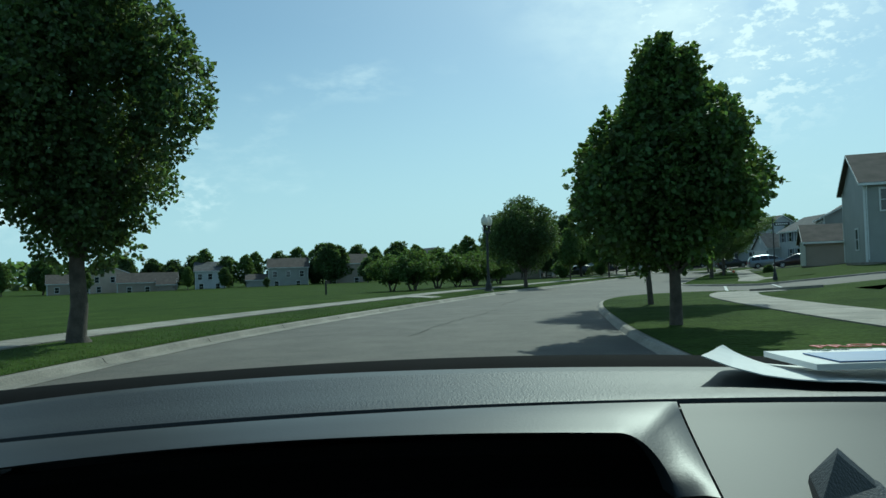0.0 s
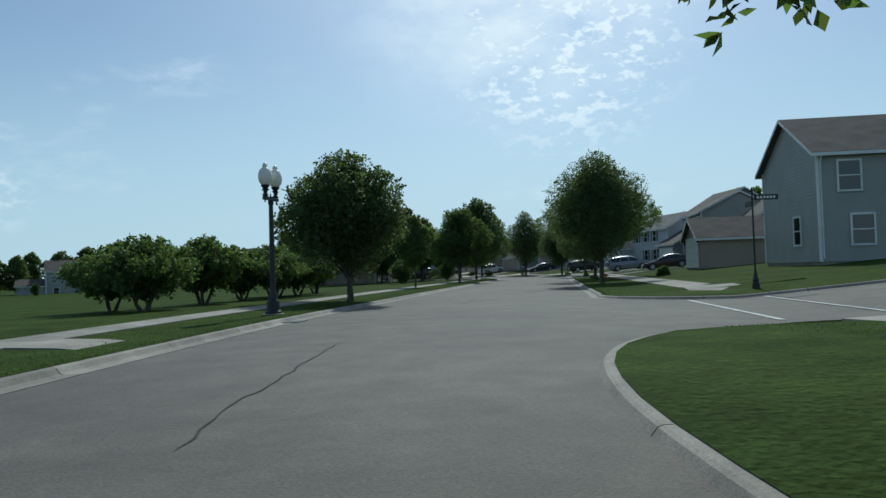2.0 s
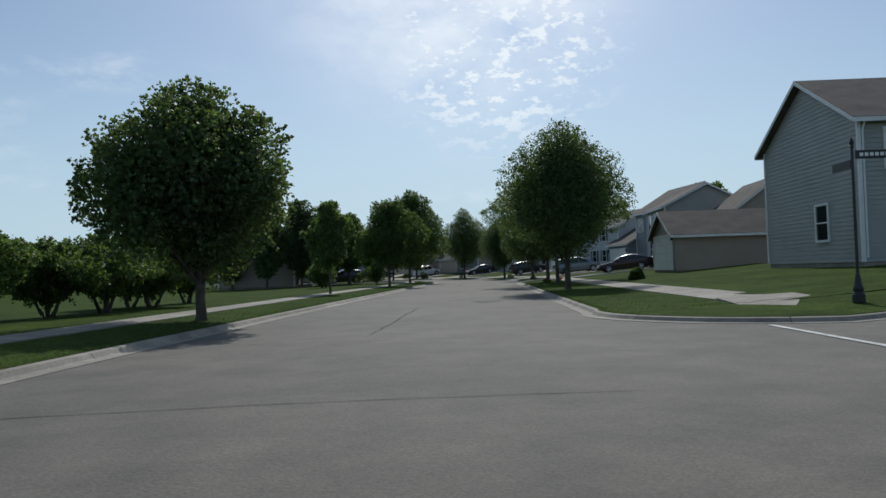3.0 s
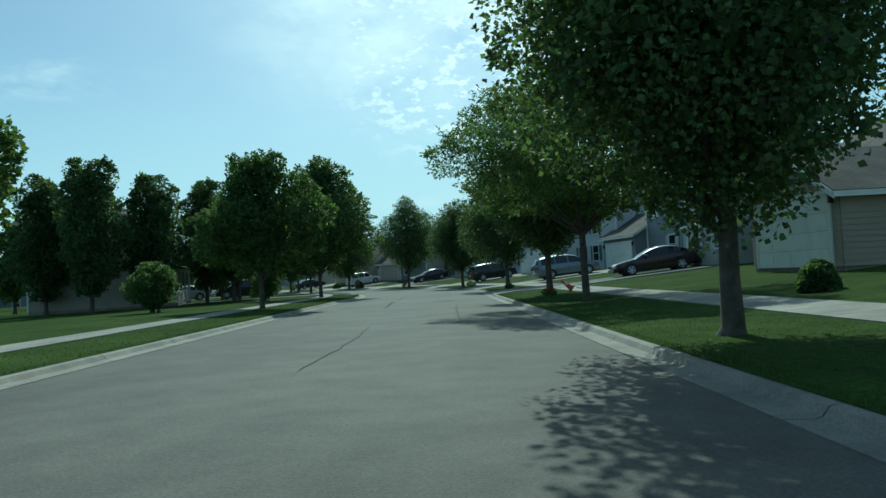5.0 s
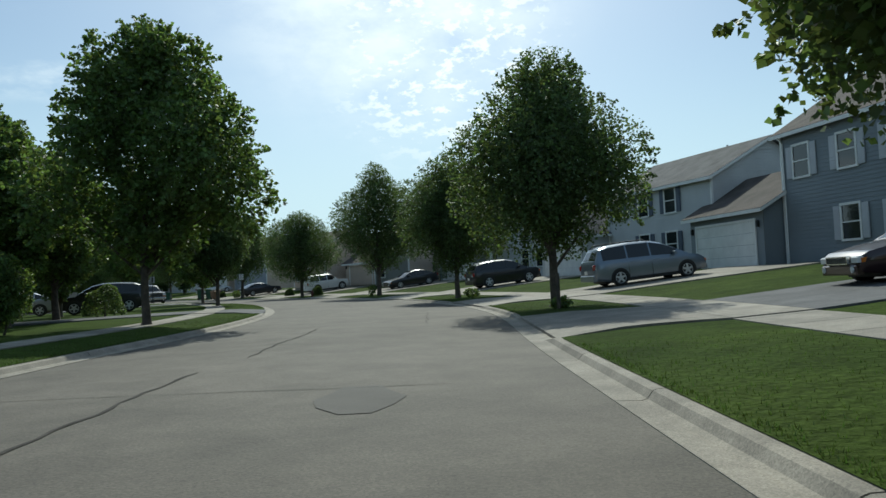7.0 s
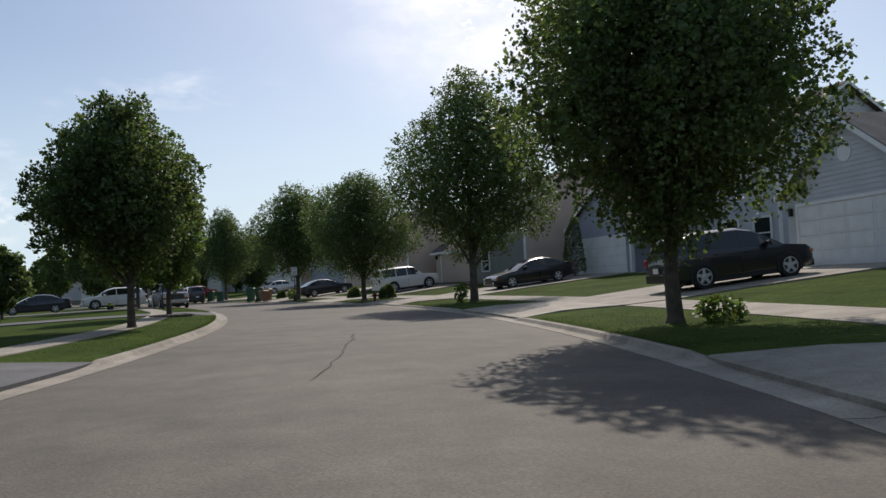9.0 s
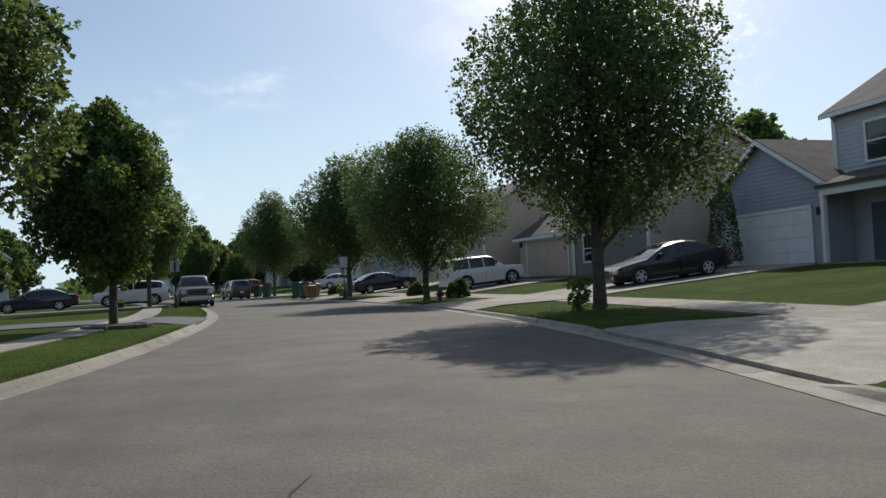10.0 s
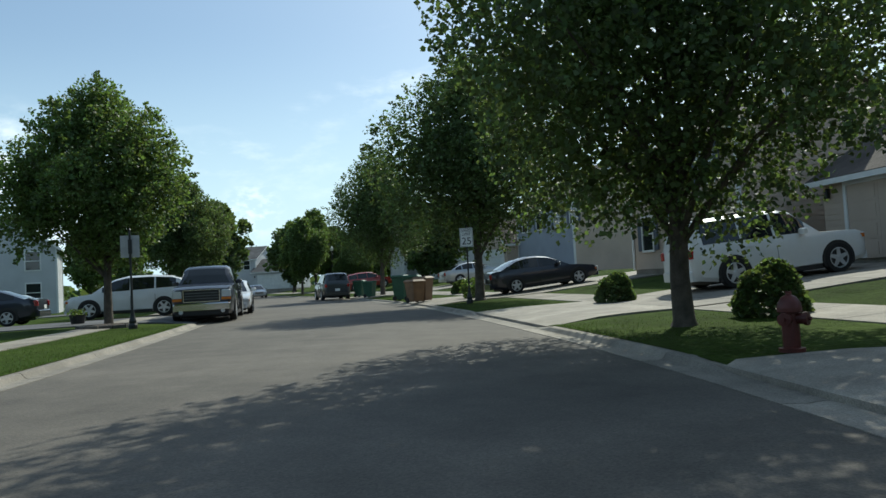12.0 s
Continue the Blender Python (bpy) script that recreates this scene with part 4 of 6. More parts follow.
def house(x, y, z, rot, main, wing, colour, label, roof=M_ROOF, wing_colour=None, wing_roof="y", wing_rise=2.6, eave=5.4, rise=2.5, main_ridge="x", shutters=None, vent=False,
          windows=(), side_windows=(), garage=True, group="houses along the street", wing_eave=2.75, front=None, door=M_WHITE):
    """Local x runs along the front, local y away from the street. main and wing: (x0, x1, y0, y1)."""
    h = thing("house", pose(x, y, z, 0, 0, rot), label, "house", group=group)
    sid, wsid = M_SIDING[colour], (M_SIDING[wing_colour] if wing_colour in M_SIDING else M_BRICK) if wing_colour else M_SIDING[colour]
    x0, x1, y0, y1 = main
    found = MB().box(x0 + 0.03, y0 + 0.03, -1.2, x1 - 0.03, y1 - 0.03, 0.02)
    part("foundation", found, M_CONC, h)
    gx, gy = (rise, 0.0) if main_ridge == "x" else (0.0, rise)
    first = M_SIDING[front] if front else sid
    for nm, w, mm, pk in (("front_wall", x1 - x0, wall_m((x0 + x1) / 2, y0, 0), gy), ("wall", x1 - x0, wall_m((x0 + x1) / 2, y1, 180), gy), ("wall", y1 - y0, wall_m(x0, (y0 + y1) / 2, -90), gx), ("wall", y1 - y0, wall_m(x1, (y0 + y1) / 2, 90), gx)):
        part(nm, siding(MB(), w, eave, pk), first if nm == "front_wall" else sid, h, m=mm)
    for px, py in ((x0, y0), (x1, y0), (x0, y1), (x1, y1)):
        part("corner_board", MB().box(px - 0.06, py - 0.06, 0, px + 0.06, py + 0.06, eave), M_WHITE, h)
    gable_roof(h, x0, x1, y0, y1, eave, rise, main_ridge, material=roof)
    for wx, wz in windows:
        window(h, wall_m(x0 + wx, y0 - 0.022, 0, wz), shutters=shutters)
    for wy, wz in side_windows:
        window(h, wall_m(x0 - 0.022, y1 - wy, -90, wz), shutters=None)
    if wing:
        a, b, c, d = wing
        part("foundation", MB().box(a + 0.03, c + 0.03, -1.2, b - 0.03, d, 0.02), M_CONC, h)
        pk = wing_rise if wing_roof == "y" else 0
        part("wall", siding(MB(), b - a, wing_eave, pk), wsid, h, m=wall_m((a + b) / 2, c, 0))
        for px, rz in ((a, -90), (b, 90)):
            part("wall", siding(MB(), d - c, wing_eave, wing_rise if wing_roof == "x" else 0), wsid, h, m=wall_m(px, (c + d) / 2, rz))
        gable_roof(h, a, b, c, d, wing_eave, wing_rise, wing_roof, material=roof)
        if garage:
            garage_door(h, wall_m((a + b) / 2, c - 0.024, 0), paint=door)
        if vent:
            vb = MB().lathe([(0.0, -0.04), (0.32, -0.04), (0.32, 0.0)], 16)
            part("vent", vb, M_WHITE, h, m=wall_m((a + b) / 2, c - 0.03, 0, wing_eave + wing_rise * 0.45) @ pose(0, 0, 0, 90))
        for k, xx in enumerate((a + 0.3, b - 0.3)):
            lamp = MB().box(-0.06, -0.16, 0, 0.06, -0.02, 0.3, b=0.02)
            part("wall_lamp", lamp, M_BLACKMETAL, h, m=wall_m(xx, c - 0.022, 0, 1.85))
    # downpipe and a roof pipe
    dp = MB().tube([(x0 + 0.12, y0 - 0.3, eave - 0.15), (x0 + 0.12, y0 - 0.06, eave - 0.5), (x0 + 0.12, y0 - 0.06, 0.15)], [0.04, 0.04, 0.04], 6)
    part("downpipe", dp, M_WHITE, h)
    rp = MB().tube([((x0 + x1) / 2 + 1.2, (y0 + y1) / 2 + 0.6, eave + rise - 0.6), ((x0 + x1) / 2 + 1.2, (y0 + y1) / 2 + 0.6, eave + rise + 0.35)], [0.06, 0.06], 8)
    part("roof_pipe", rp, M_GALV, h)
    return h


def east_house(x, y, set_back, z, main, wing, *args, **kw):
    """Local x runs back along the street towards its start, local y away from it."""
    s, _d = road_sd(x, y)
    px, py, a = on_road(s, HALF + set_back)
    return house(px, py, z, math.degrees(a) + 180, main, wing, *args, **kw)


WING = (-3.1, 3.1, 0.0, 6.8)
W5 = ((1.3, 3.4), (4.0, 3.4), (6.6, 3.4), (4.0, 0.9), (6.6, 0.9))
W6 = ((1.6, 3.4), (4.2, 3.4), (7.2, 3.4), (9.6, 3.4), (6.8, 0.9), (9.4, 0.9))
yx, yy, _a = on_road(103.4, 0.0)
east_house(yx, yy, 9.0, 0.8, (-10.6, -3.9, 5.3, 12.6), (-3.0, 3.0, 0.0, 6.4), "tan", "brown sided house with a low gabled garage set forward", wing_eave=2.2, wing_rise=1.5, eave=3.6, rise=2.7, windows=((1.6, 0.9), (4.6, 0.9)), wing_colour="tan")
east_house(33.9, 92.4, 14.0, 1.0, (3.1, 9.5, -2.2, 4.6), WING, "grey", "grey two-storey house with pale shutters and low garage", wing_roof="x", wing_rise=2.2, eave=5.0, rise=1.7, windows=((1.4, 3.2), (3.2, 3.2), (5.0, 3.2), (1.5, 0.9), (4.6, 0.9)), shutters=M_SIDING["white"], side_windows=((3, 3.2),))
east_house(36.7, 105.4, 14.0, 1.0, (3.3, 11.2, 1.0, 9.2), WING, "slate", "blue-grey house with pale shutters and a low garage wing", wing_roof="x", wing_rise=1.9, eave=6.0, windows=((1.3, 3.9), (4.0, 3.9), (6.6, 3.9), (4.0, 1.0), (6.6, 1.0)), shutters=M_SIDING["pale"], side_windows=((3, 3.9),))
east_house(38.6, 119.0, 12.6, 1.0, (3.1, 13.2, 1.8, 9.8), WING, "white", "white sided house with dark shutters and a gabled garage", roof=M_ROOF2, wing_rise=2.2, eave=5.0, rise=2.1, windows=W5, shutters=M_SHUT, vent=True)
h4 = east_house(38.2, 138.0, 14.5, 1.0, (4.4, 14.2, 0.5, 9.0), (-1.4, 5.1, -0.7, 6.5), "pale", "pale grey house with a blue-grey gabled garage and an entry porch", wing_colour="blue", wing_eave=3.1, wing_rise=2.0, eave=5.8, windows=((2.0, 3.7), (4.4, 3.7), (7.2, 3.7), (8.8, 3.7), (6.8, 0.9), (8.8, 0.9)))
part("porch_roof", MB().loft([[(5.2, -1.3, 2.75), (8.6, -1.3, 2.75), (8.6, 0.46, 3.3), (5.2, 0.46, 3.3)], [(5.2, -1.3, 2.88), (8.6, -1.3, 2.88), (8.6, 0.46, 3.43), (5.2, 0.46, 3.43)]]), M_ROOF, h4)
part("porch_beam", MB().box(5.3, -1.2, 2.5, 8.5, -1.02, 2.76), M_WHITE, h4)
part("porch_floor", MB().box(5.2, -1.3, -0.6, 8.6, 0.46, 0.1), M_CONC, h4)
for px_ in (5.32, 8.32):
    part("porch_post", MB().box(px_, -1.2, 0.1, px_ + 0.16, -1.04, 2.5), M_WHITE, h4)
part("front_door", MB().box(6.0, 0.38, 0.1, 6.95, 0.47, 2.15), M_SHUT, h4)
# the street front's shade is put into a darker siding than the sides
east_house(34.8, 152.0, 10.9, 1.0, (6.0, 12.6, 0.0, 8.4), (-1.0, 6.0, 0.3, 6.8), "beige", "beige house with a dark grey front and a low garage wing", front="beige_in_shade", door=M_SIDING["beige"], wing_roof="x", wing_eave=2.5, wing_rise=2.0, windows=((1.3, 3.1), (3.2, 3.1), (5.2, 3.1), (1.6, 0.7)), eave=4.85, rise=2.2)
east_house(34.8, 152.0, 9.6, 1.0, (-11.5, -3.0, 0.0, 7.6), None, "beige", "beige sided house with a plain gable end and brown roof", windows=((1.6, 3.0), (4.2, 3.0), (6.6, 3.0), (1.6, 0.8), (4.2, 0.8)), shutters=M_SHUT, eave=4.6, rise=2.0)
east_house(22.0, 189.5, 14.0, 1.0, (3.1, 12.5, 1.0, 9.2), WING, "beige", "tan house with blue-grey front and dark shutters", front="blue", windows=W6[:4], shutters=M_SHUT)
east_house(11.0, 214.0, 14.0, 1.0, (3.1, 12.5, 1.0, 9.2), WING, "white", "white house with a brown roof far along the street", windows=W6[:4])

# corner house that fronts the side street, gable end to the road
ca_x, ca_y, ca_a = 27.4, 47.7, math.degrees(math.atan2(SIDE_N.y, SIDE_N.x))
house(ca_x, ca_y, 1.0, ca_a, (0.0, 12.0, 0.0, 8.4), (12.0, 18.0, -1.0, 6), "grey", "grey lap-sided two-storey corner house with brown roof", windows=((1.4, 3.35), (3.6, 3.35), (7.0, 3.35), (9.4, 3.35), (1.9, 0.8), (4.2, 0.8)), side_windows=((5.5, 0.9),), eave=5.2, rise=2.25, wing_roof="y")

# west side, behind the parked cars
house(1.6, 186.5, 0.0, 29, (-6.4, 0.0, 0.0, 9), None, "white", "white lap-sided two-storey house beside a driveway", windows=((1.6, 3.4), (4.8, 3.4), (4.8, 1.0)), side_windows=((3, 0.9), (7, 3.4)), main_ridge="y", roof=M_ROOF2, eave=5.1, rise=2.6)
house(-7.8, 244.6, 0.9, -6, (0.0, 6.0, 0.0, 8), (6, 12.5, -1.0, 6), "white", "white two-storey house with a grey garage wing at the bend", windows=((1.2, 3.2), (2.9, 3.2), (4.6, 3.2)), roof=M_ROOF2, wing_roof="x", wing_rise=1.9, eave=4.8, rise=2.0)
house(9.0, 266.0, 0.6, 0, (-4.0, 5.0, 0.0, 8), (5, 11, 1, 7), "tan", "tan house with a low garage at the bend", windows=((1.4, 3.4), (4.2, 3.4)), roof=M_ROOF, wing_roof="x", wing_rise=1.8)
ph = house(15.1, 103.1, 0.12, 78, (2.5, 12.0, 1.8, 9.5), None, "tan", "tan two-storey house with a white-posted porch behind trees", windows=((1.4, 3.3), (4.6, 3.3), (7.8, 3.3), (1.6, 0.8), (7.9, 0.8)), roof=M_ROOF)
part("porch_floor", MB().box(2.5, 0.0, -0.3, 9.2, 1.78, 0.12), M_CONC, ph)
part("porch_roof", MB().loft([[(2.3, -0.25, 2.55), (9.4, -0.25, 2.55), (9.4, 1.78, 3.05), (2.3, 1.78, 3.05)], [(2.3, -0.25, 2.67), (9.4, -0.25, 2.67), (9.4, 1.78, 3.17), (2.3, 1.78, 3.17)]]), M_ROOF, ph)
part("porch_beam", MB().box(2.45, 0.02, 2.36, 9.25, 0.16, 2.58), M_WHITE, ph)
for k in range(5):
    part("porch_post", MB().box(2.55 + k * 1.62, 0.03, 0.12, 2.70 + k * 1.62, 0.18, 2.36), M_WHITE, ph)
for k in range(26):
    part("baluster", MB().box(4.5 + k * 0.17, 0.08, 0.22, 4.54 + k * 0.17, 0.12, 0.9), M_WHITE, ph)
part("handrail", MB().box(4.3, 0.06, 0.9, 9.1, 0.15, 0.96), M_WHITE, ph)
part("front_door", MB().box(6.3, 1.72, 0.12, 7.2, 1.78, 2.15), M_SHUT, ph)
# houses across the park: corner, turn, main block, wing, colour, ridge, roof
FAR_HOUSES = (
    (-98.0, 182.0, -1.8, (0.0, 11.0, 0.0, 9.0), None, "tan", "x", M_ROOF, 3.2, "tan low house with a brown roof across the park lawn"),
    (-87.0, 181.0, -1.9, (0.0, 10.5, 0.0, 9.0), None, "beige", "y", M_ROOF2, 4.9, "beige two-storey house with a dark gable across the park lawn"),
    (-78.0, 176.0, -2.2, (0.0, 13.5, 0.0, 8.0), (9.0, 13.0, -2.5, 2.0), "tan", "x", M_ROOF, 3.4, "long low brown house with a porch across the park lawn"),
    (-60.5, 179.5, -1.9, (0.0, 7.0, 0.0, 11.0), None, "white", "x", M_ROOF2, 5.4, "white two-storey house with grey roof across the park lawn"),
    (-42.3, 178.0, -1.8, (0.0, 9.4, 0.0, 9.0), (-5.2, 0.0, 0.5, 7.5), "grey", "x", M_ROOF, 5.6, "grey two-storey house with a low wing across the park lawn"),
    (-28.3, 177.0, -1.5, (0.0, 9.8, 0.0, 9.0), None, "tan", "x", M_ROOF, 5.8, "brown-grey two-storey house with a deck across the park lawn"),
    (-12.0, 180.0, -1.2, (0.0, 9.0, 0.0, 9.0), None, "slate", "x", M_ROOF2, 5.2, "dark grey house behind trees across the park lawn"))
for k, (hx, hy, hz, mn, wg, hc, rd, rf, ev, lb) in enumerate(FAR_HOUSES):
    wide = mn[1] - mn[0]
    rows = ((0.16, 3.3), (0.5, 3.3), (0.84, 3.3), (0.2, 0.9), (0.75, 0.9)) if ev > 4 else ((0.2, 0.9), (0.5, 0.9), (0.8, 0.9))
    house(hx, hy, hz, (28, 24, 20, 17, 12, 9, 5)[k], mn, wg, hc, lb, windows=[(f * wide, z) for f, z in rows], side_windows=((3.0, 3.3),) if ev > 4 else (), main_ridge=rd, wing_roof="x", wing_rise=1.3, rise=2.2, eave=ev, garage=False, roof=rf, group="houses across the park")


# ------------------------------------------------------------ vehicles
def wheel(parent, x, y, r, wd, side):
    m = pose(x, y, r, 90 if side > 0 else -90, 0, 0)
    ty = MB().lathe([(r * 0.68, -wd / 2), (r * 0.95, -wd / 2), (r, -wd * 0.32), (r, wd * 0.32), (r * 0.95, wd / 2), (r * 0.68, wd / 2)], 24, caps=False)
    wh = part("wheel", ty, M_TYRE, parent, m=m)
    rim = MB().lathe([(r * 0.70, wd * 0.5), (r * 0.70, -wd * 0.48), (r * 0.62, -wd * 0.50), (r * 0.60, -wd * 0.2), (r * 0.62, wd * 0.3)], 22, caps=False)
    for k in range(5):
        rim.loft([[(-r * 0.16, r * 0.08, -wd * 0.44), (r * 0.16, r * 0.08, -wd * 0.44), (r * 0.16, r * 0.08, -wd * 0.3), (-r * 0.16, r * 0.08, -wd * 0.3)],
                  [(-r * 0.10, r * 0.63, -wd * 0.48), (r * 0.10, r * 0.63, -wd * 0.48), (r * 0.10, r * 0.63, -wd * 0.34), (-r * 0.10, r * 0.63, -wd * 0.34)]], m=pose(0, 0, 0, 0, 0, 72 * k))
    rim.lathe([(r * 0.2, -wd * 0.3), (r * 0.2, -wd * 0.46), (r * 0.1, -wd * 0.5), (0.01, -wd * 0.5)], 12)
    part("rim", rim, M_RIM, wh)
    # black backing disc, stands for the shade between the spokes
    part("dark_backing", MB().lathe([(r * 0.61, -wd * 0.14), (r * 0.2, -wd * 0.16), (0.01, -wd * 0.16)], 16), M_BLACKPL, wh)
    return wh


KINDS = {
    # low: bonnet, belt and tail line from the front; top: roof line; panes: edges of the side windows
    "sedan": dict(L=4.85, W=1.84, H=1.45, low=[(0, 0.50), (0.04, 0.64), (0.22, 0.74), (0.8, 0.84), (1.45, 0.92), (2.6, 0.95), (3.9, 1.01), (4.55, 1.03), (4.78, 0.98), (4.85, 0.66)],
                  top=[(1.28, 0.90), (1.75, 1.16), (2.2, 1.36), (2.65, 1.44), (3.1, 1.45), (3.55, 1.38), (4.0, 1.20), (4.38, 1.02)], panes=(1.62, 2.66, 3.5, 4.05), r=0.335, ax=(0.95, 3.78)),
    "suv": dict(L=4.77, W=1.86, H=1.69, low=[(0, 0.56), (0.04, 0.78), (0.25, 0.92), (1.1, 1.03), (2.5, 1.06), (4.0, 1.13), (4.62, 1.14), (4.73, 1.0), (4.77, 0.62)],
                top=[(1.02, 1.02), (1.5, 1.36), (1.9, 1.57), (2.4, 1.68), (3.3, 1.69), (4.1, 1.63), (4.42, 1.52), (4.68, 1.12)], panes=(1.38, 2.5, 3.45, 4.3), r=0.37, ax=(0.93, 3.78)),
    "boxy": dict(L=4.8, W=1.87, H=1.80, low=[(0, 0.66), (0.04, 0.94), (0.3, 1.03), (1.35, 1.09), (2.6, 1.10), (4.2, 1.12), (4.72, 1.12), (4.78, 0.95), (4.80, 0.62)],
                 top=[(1.3, 1.08), (1.62, 1.42), (1.9, 1.68), (2.25, 1.78), (3.2, 1.80), (4.3, 1.79), (4.58, 1.72), (4.77, 1.12)], panes=(1.62, 2.55, 3.45, 4.5), r=0.385, ax=(0.92, 3.76)),
    "minivan": dict(L=5.1, W=1.97, H=1.76, low=[(0, 0.52), (0.05, 0.72), (0.4, 0.92), (0.95, 1.02), (2.6, 1.06), (4.4, 1.09), (4.98, 1.08), (5.07, 0.92), (5.10, 0.58)],
                    top=[(0.82, 1.0), (1.4, 1.34), (1.95, 1.60), (2.45, 1.73), (3.4, 1.76), (4.4, 1.71), (4.72, 1.62), (5.03, 1.08)], panes=(1.3, 2.55, 3.6, 4.72), r=0.345, ax=(1.0, 4.02)),
    "pickup": dict(L=5.75, W=2.03, H=1.95, low=[(0, 0.72), (0.03, 1.12), (0.25, 1.20), (1.5, 1.26), (3.6, 1.28), (5.70, 1.29), (5.74, 1.22), (5.75, 0.70)],
                   top=[(1.48, 1.25), (1.8, 1.6), (2.08, 1.84), (2.4, 1.94), (3.3, 1.95), (3.6, 1.88), (3.76, 1.28)], panes=(1.78, 2.7, 3.55), r=0.41, ax=(1.02, 4.62)),
}


def vehicle(kind, paint, m, label, name="car", rails=False, group="parked cars"):
    """Front towards local -x, the middle at x = 0. Shell with its roof line, panes, wheels, lamps, grille, bumpers, mirrors and plate."""
    K = KINDS[kind]
    L, W, H = K["L"], K["W"], K["H"]
    car = thing(name, m, label, "truck" if kind == "pickup" else "car", group=group)
    pm, off = M_PAINT[paint], -L / 2
    lx, lz = zip(*K["low"])
    tx, tz = zip(*K["top"])

    def sect(x):
        """Half width, under edge, belt and roof height at x."""
        e = min(1.0, min(x, L - x) / 0.6)
        hw = W / 2 * (0.80 + 0.20 * math.sqrt(max(0.0, 1 - (1 - e) ** 2)))
        belt = float(np.interp(x, lx, lz))
        roof = max(belt, float(np.interp(x, tx, tz))) if tx[0] <= x <= tx[-1] else belt
        return hw, 0.22 + 0.10 * (1 - e), belt, roof

    def side(x, g):
        hw, _b, belt, roof = sect(x)
        return hw * (0.945 - 0.20 * g * min(1, (roof - belt) / 0.4)), belt + (roof - belt) * g

    shell, rings = MB(), []
    xs = sorted({round(v, 3) for v in list(lx) + list(tx) + [0.1, 0.15, L - 0.1, L - 0.2] + list(np.linspace(0.3, L - 0.3, 30))})
    for x in xs:
        hw, zb, belt, roof = sect(x)
        zm = zb + (belt - zb) * 0.55
        y9, z9 = side(x, 0.9)
        y1, _z = side(x, 1.0)
        half = [(hw * 0.88, zb), (hw * 0.97, zb + 0.10), (hw, zm), (hw * 0.988, belt - 0.12), (hw * 0.95, belt - 0.012), (y9, z9), (y1 - 0.10, roof + 0.004), (hw * 0.3, roof + 0.022)]
        rings.append([(x + off, -y, z) for y, z in half] + [(x + off, y, z) for y, z in half[::-1]])
    shell.loft(rings)
    me = shell.mesh("body", pm, True)
    me.set_sharp_from_angle(angle=radians(32))
    body = part("body", me, None, car)
    pn = K["panes"]
    for s in (-1, 1):
        for k in range(len(pn) - 1):
            rows = []
            for x in np.linspace(pn[k] + 0.035, pn[k + 1] - 0.035, 7):
                g1 = 0.88 if sect(x)[3] - sect(x)[2] > 0.16 else 0.6
                (ya, za), (yb, zb2) = side(x, 0.07), side(x, g1)
                rows.append([(x + off, s * (ya + 0.008), za), (x + off, s * (yb + 0.008), zb2), (x + off, s * (yb - 0.02), zb2), (x + off, s * (ya - 0.02), za)])
            part("side_window", MB().loft(rows), M_CARGLASS, car)
            if k < 2:
                hx = pn[k + 1] - 0.16
                hy, hz = sect(hx)[0] * 0.985, sect(hx)[2] - 0.15
                part("door_handle", MB().box(hx - 0.09 + off, s * hy - 0.02, hz, hx + 0.09 + off, s * hy + 0.022, hz + 0.03), pm, car)
                part("door_seam", MB().box(pn[k + 1] - 0.005 + off, s * W / 2 - 0.03, 0.34, pn[k + 1] + 0.005 + off, s * W / 2 + 0.003, sect(pn[k + 1])[2] - 0.2), M_BLACKPL, car)
        mx = pn[0] + 0.22
        part("mirror", MB().box(-0.07, -0.11, -0.07, 0.08, 0.11, 0.08, b=0.03), pm, car, m=pose(mx + off, s * (sect(mx)[0] + 0.07), sect(mx)[2] + 0.08))
        if rails:
            a, b = tx[3] + 0.1, tx[-2] - 0.1
            y = sect(a)[0] * 0.68
            part("roof_rail", MB().tube([(a + off, s * y, sect(a)[3]), (a + 0.15 + off, s * y, H + 0.06), (b - 0.15 + off, s * y, H + 0.05), (b + off, s * y, sect(b)[3])], [0.022] * 4, 6), M_BLACKPL, car)
        part("sill", MB().box(K["ax"][0] + K["r"] + 0.08 + off, s * W / 2 * 0.955 - 0.03, 0.20, K["ax"][1] - K["r"] - 0.08 + off, s * W / 2 * 0.955 + 0.03, 0.30), M_BLACKPL, car)
    for nm, fwd in (("windscreen", True), ("rear_window", False)):
        a, b = (tx[0] + 0.06, tx[3] - 0.22) if fwd else (tx[-3] + 0.12, tx[-1] - 0.05)
        rows = []
        for x in np.linspace(a, b, 6):
            y = side(x, 1.0)[0] - 0.13
            z = sect(x)[3]
            rows.append([(x + off, -y, z + 0.012), (x + off, 0.0, z + 0.034), (x + off, y, z + 0.012), (x + off, y, z - 0.02), (x + off, 0.0, z - 0.01), (x + off, -y, z - 0.02)])
        part(nm, MB().loft(rows), M_CARGLASS, car)
    for ax in K["ax"]:
        for s in (-1, 1):
            ra, n = K["r"] + 0.065, 18
            arc = [(ra * math.cos(a) + ax + off, max(0.2, ra * math.sin(a) + K["r"])) for a in [math.pi * (-0.15 + 1.3 * j / n) for j in range(n + 1)]]
            yo = s * (sect(ax)[0] + 0.004)
            # black plate on the flank, painted shade for the gap round the wheel
            part("wheel_arch", MB().loft([[(x, yo - s * 0.25, z) for x, z in arc], [(x, yo, z) for x, z in arc]]), M_BLACKPL, car)
            wheel(car, ax + off, s * (W / 2 - 0.085), K["r"], 0.22, s)
    zf = float(np.interp(0.1, lx, lz))
    big = kind == "pickup"
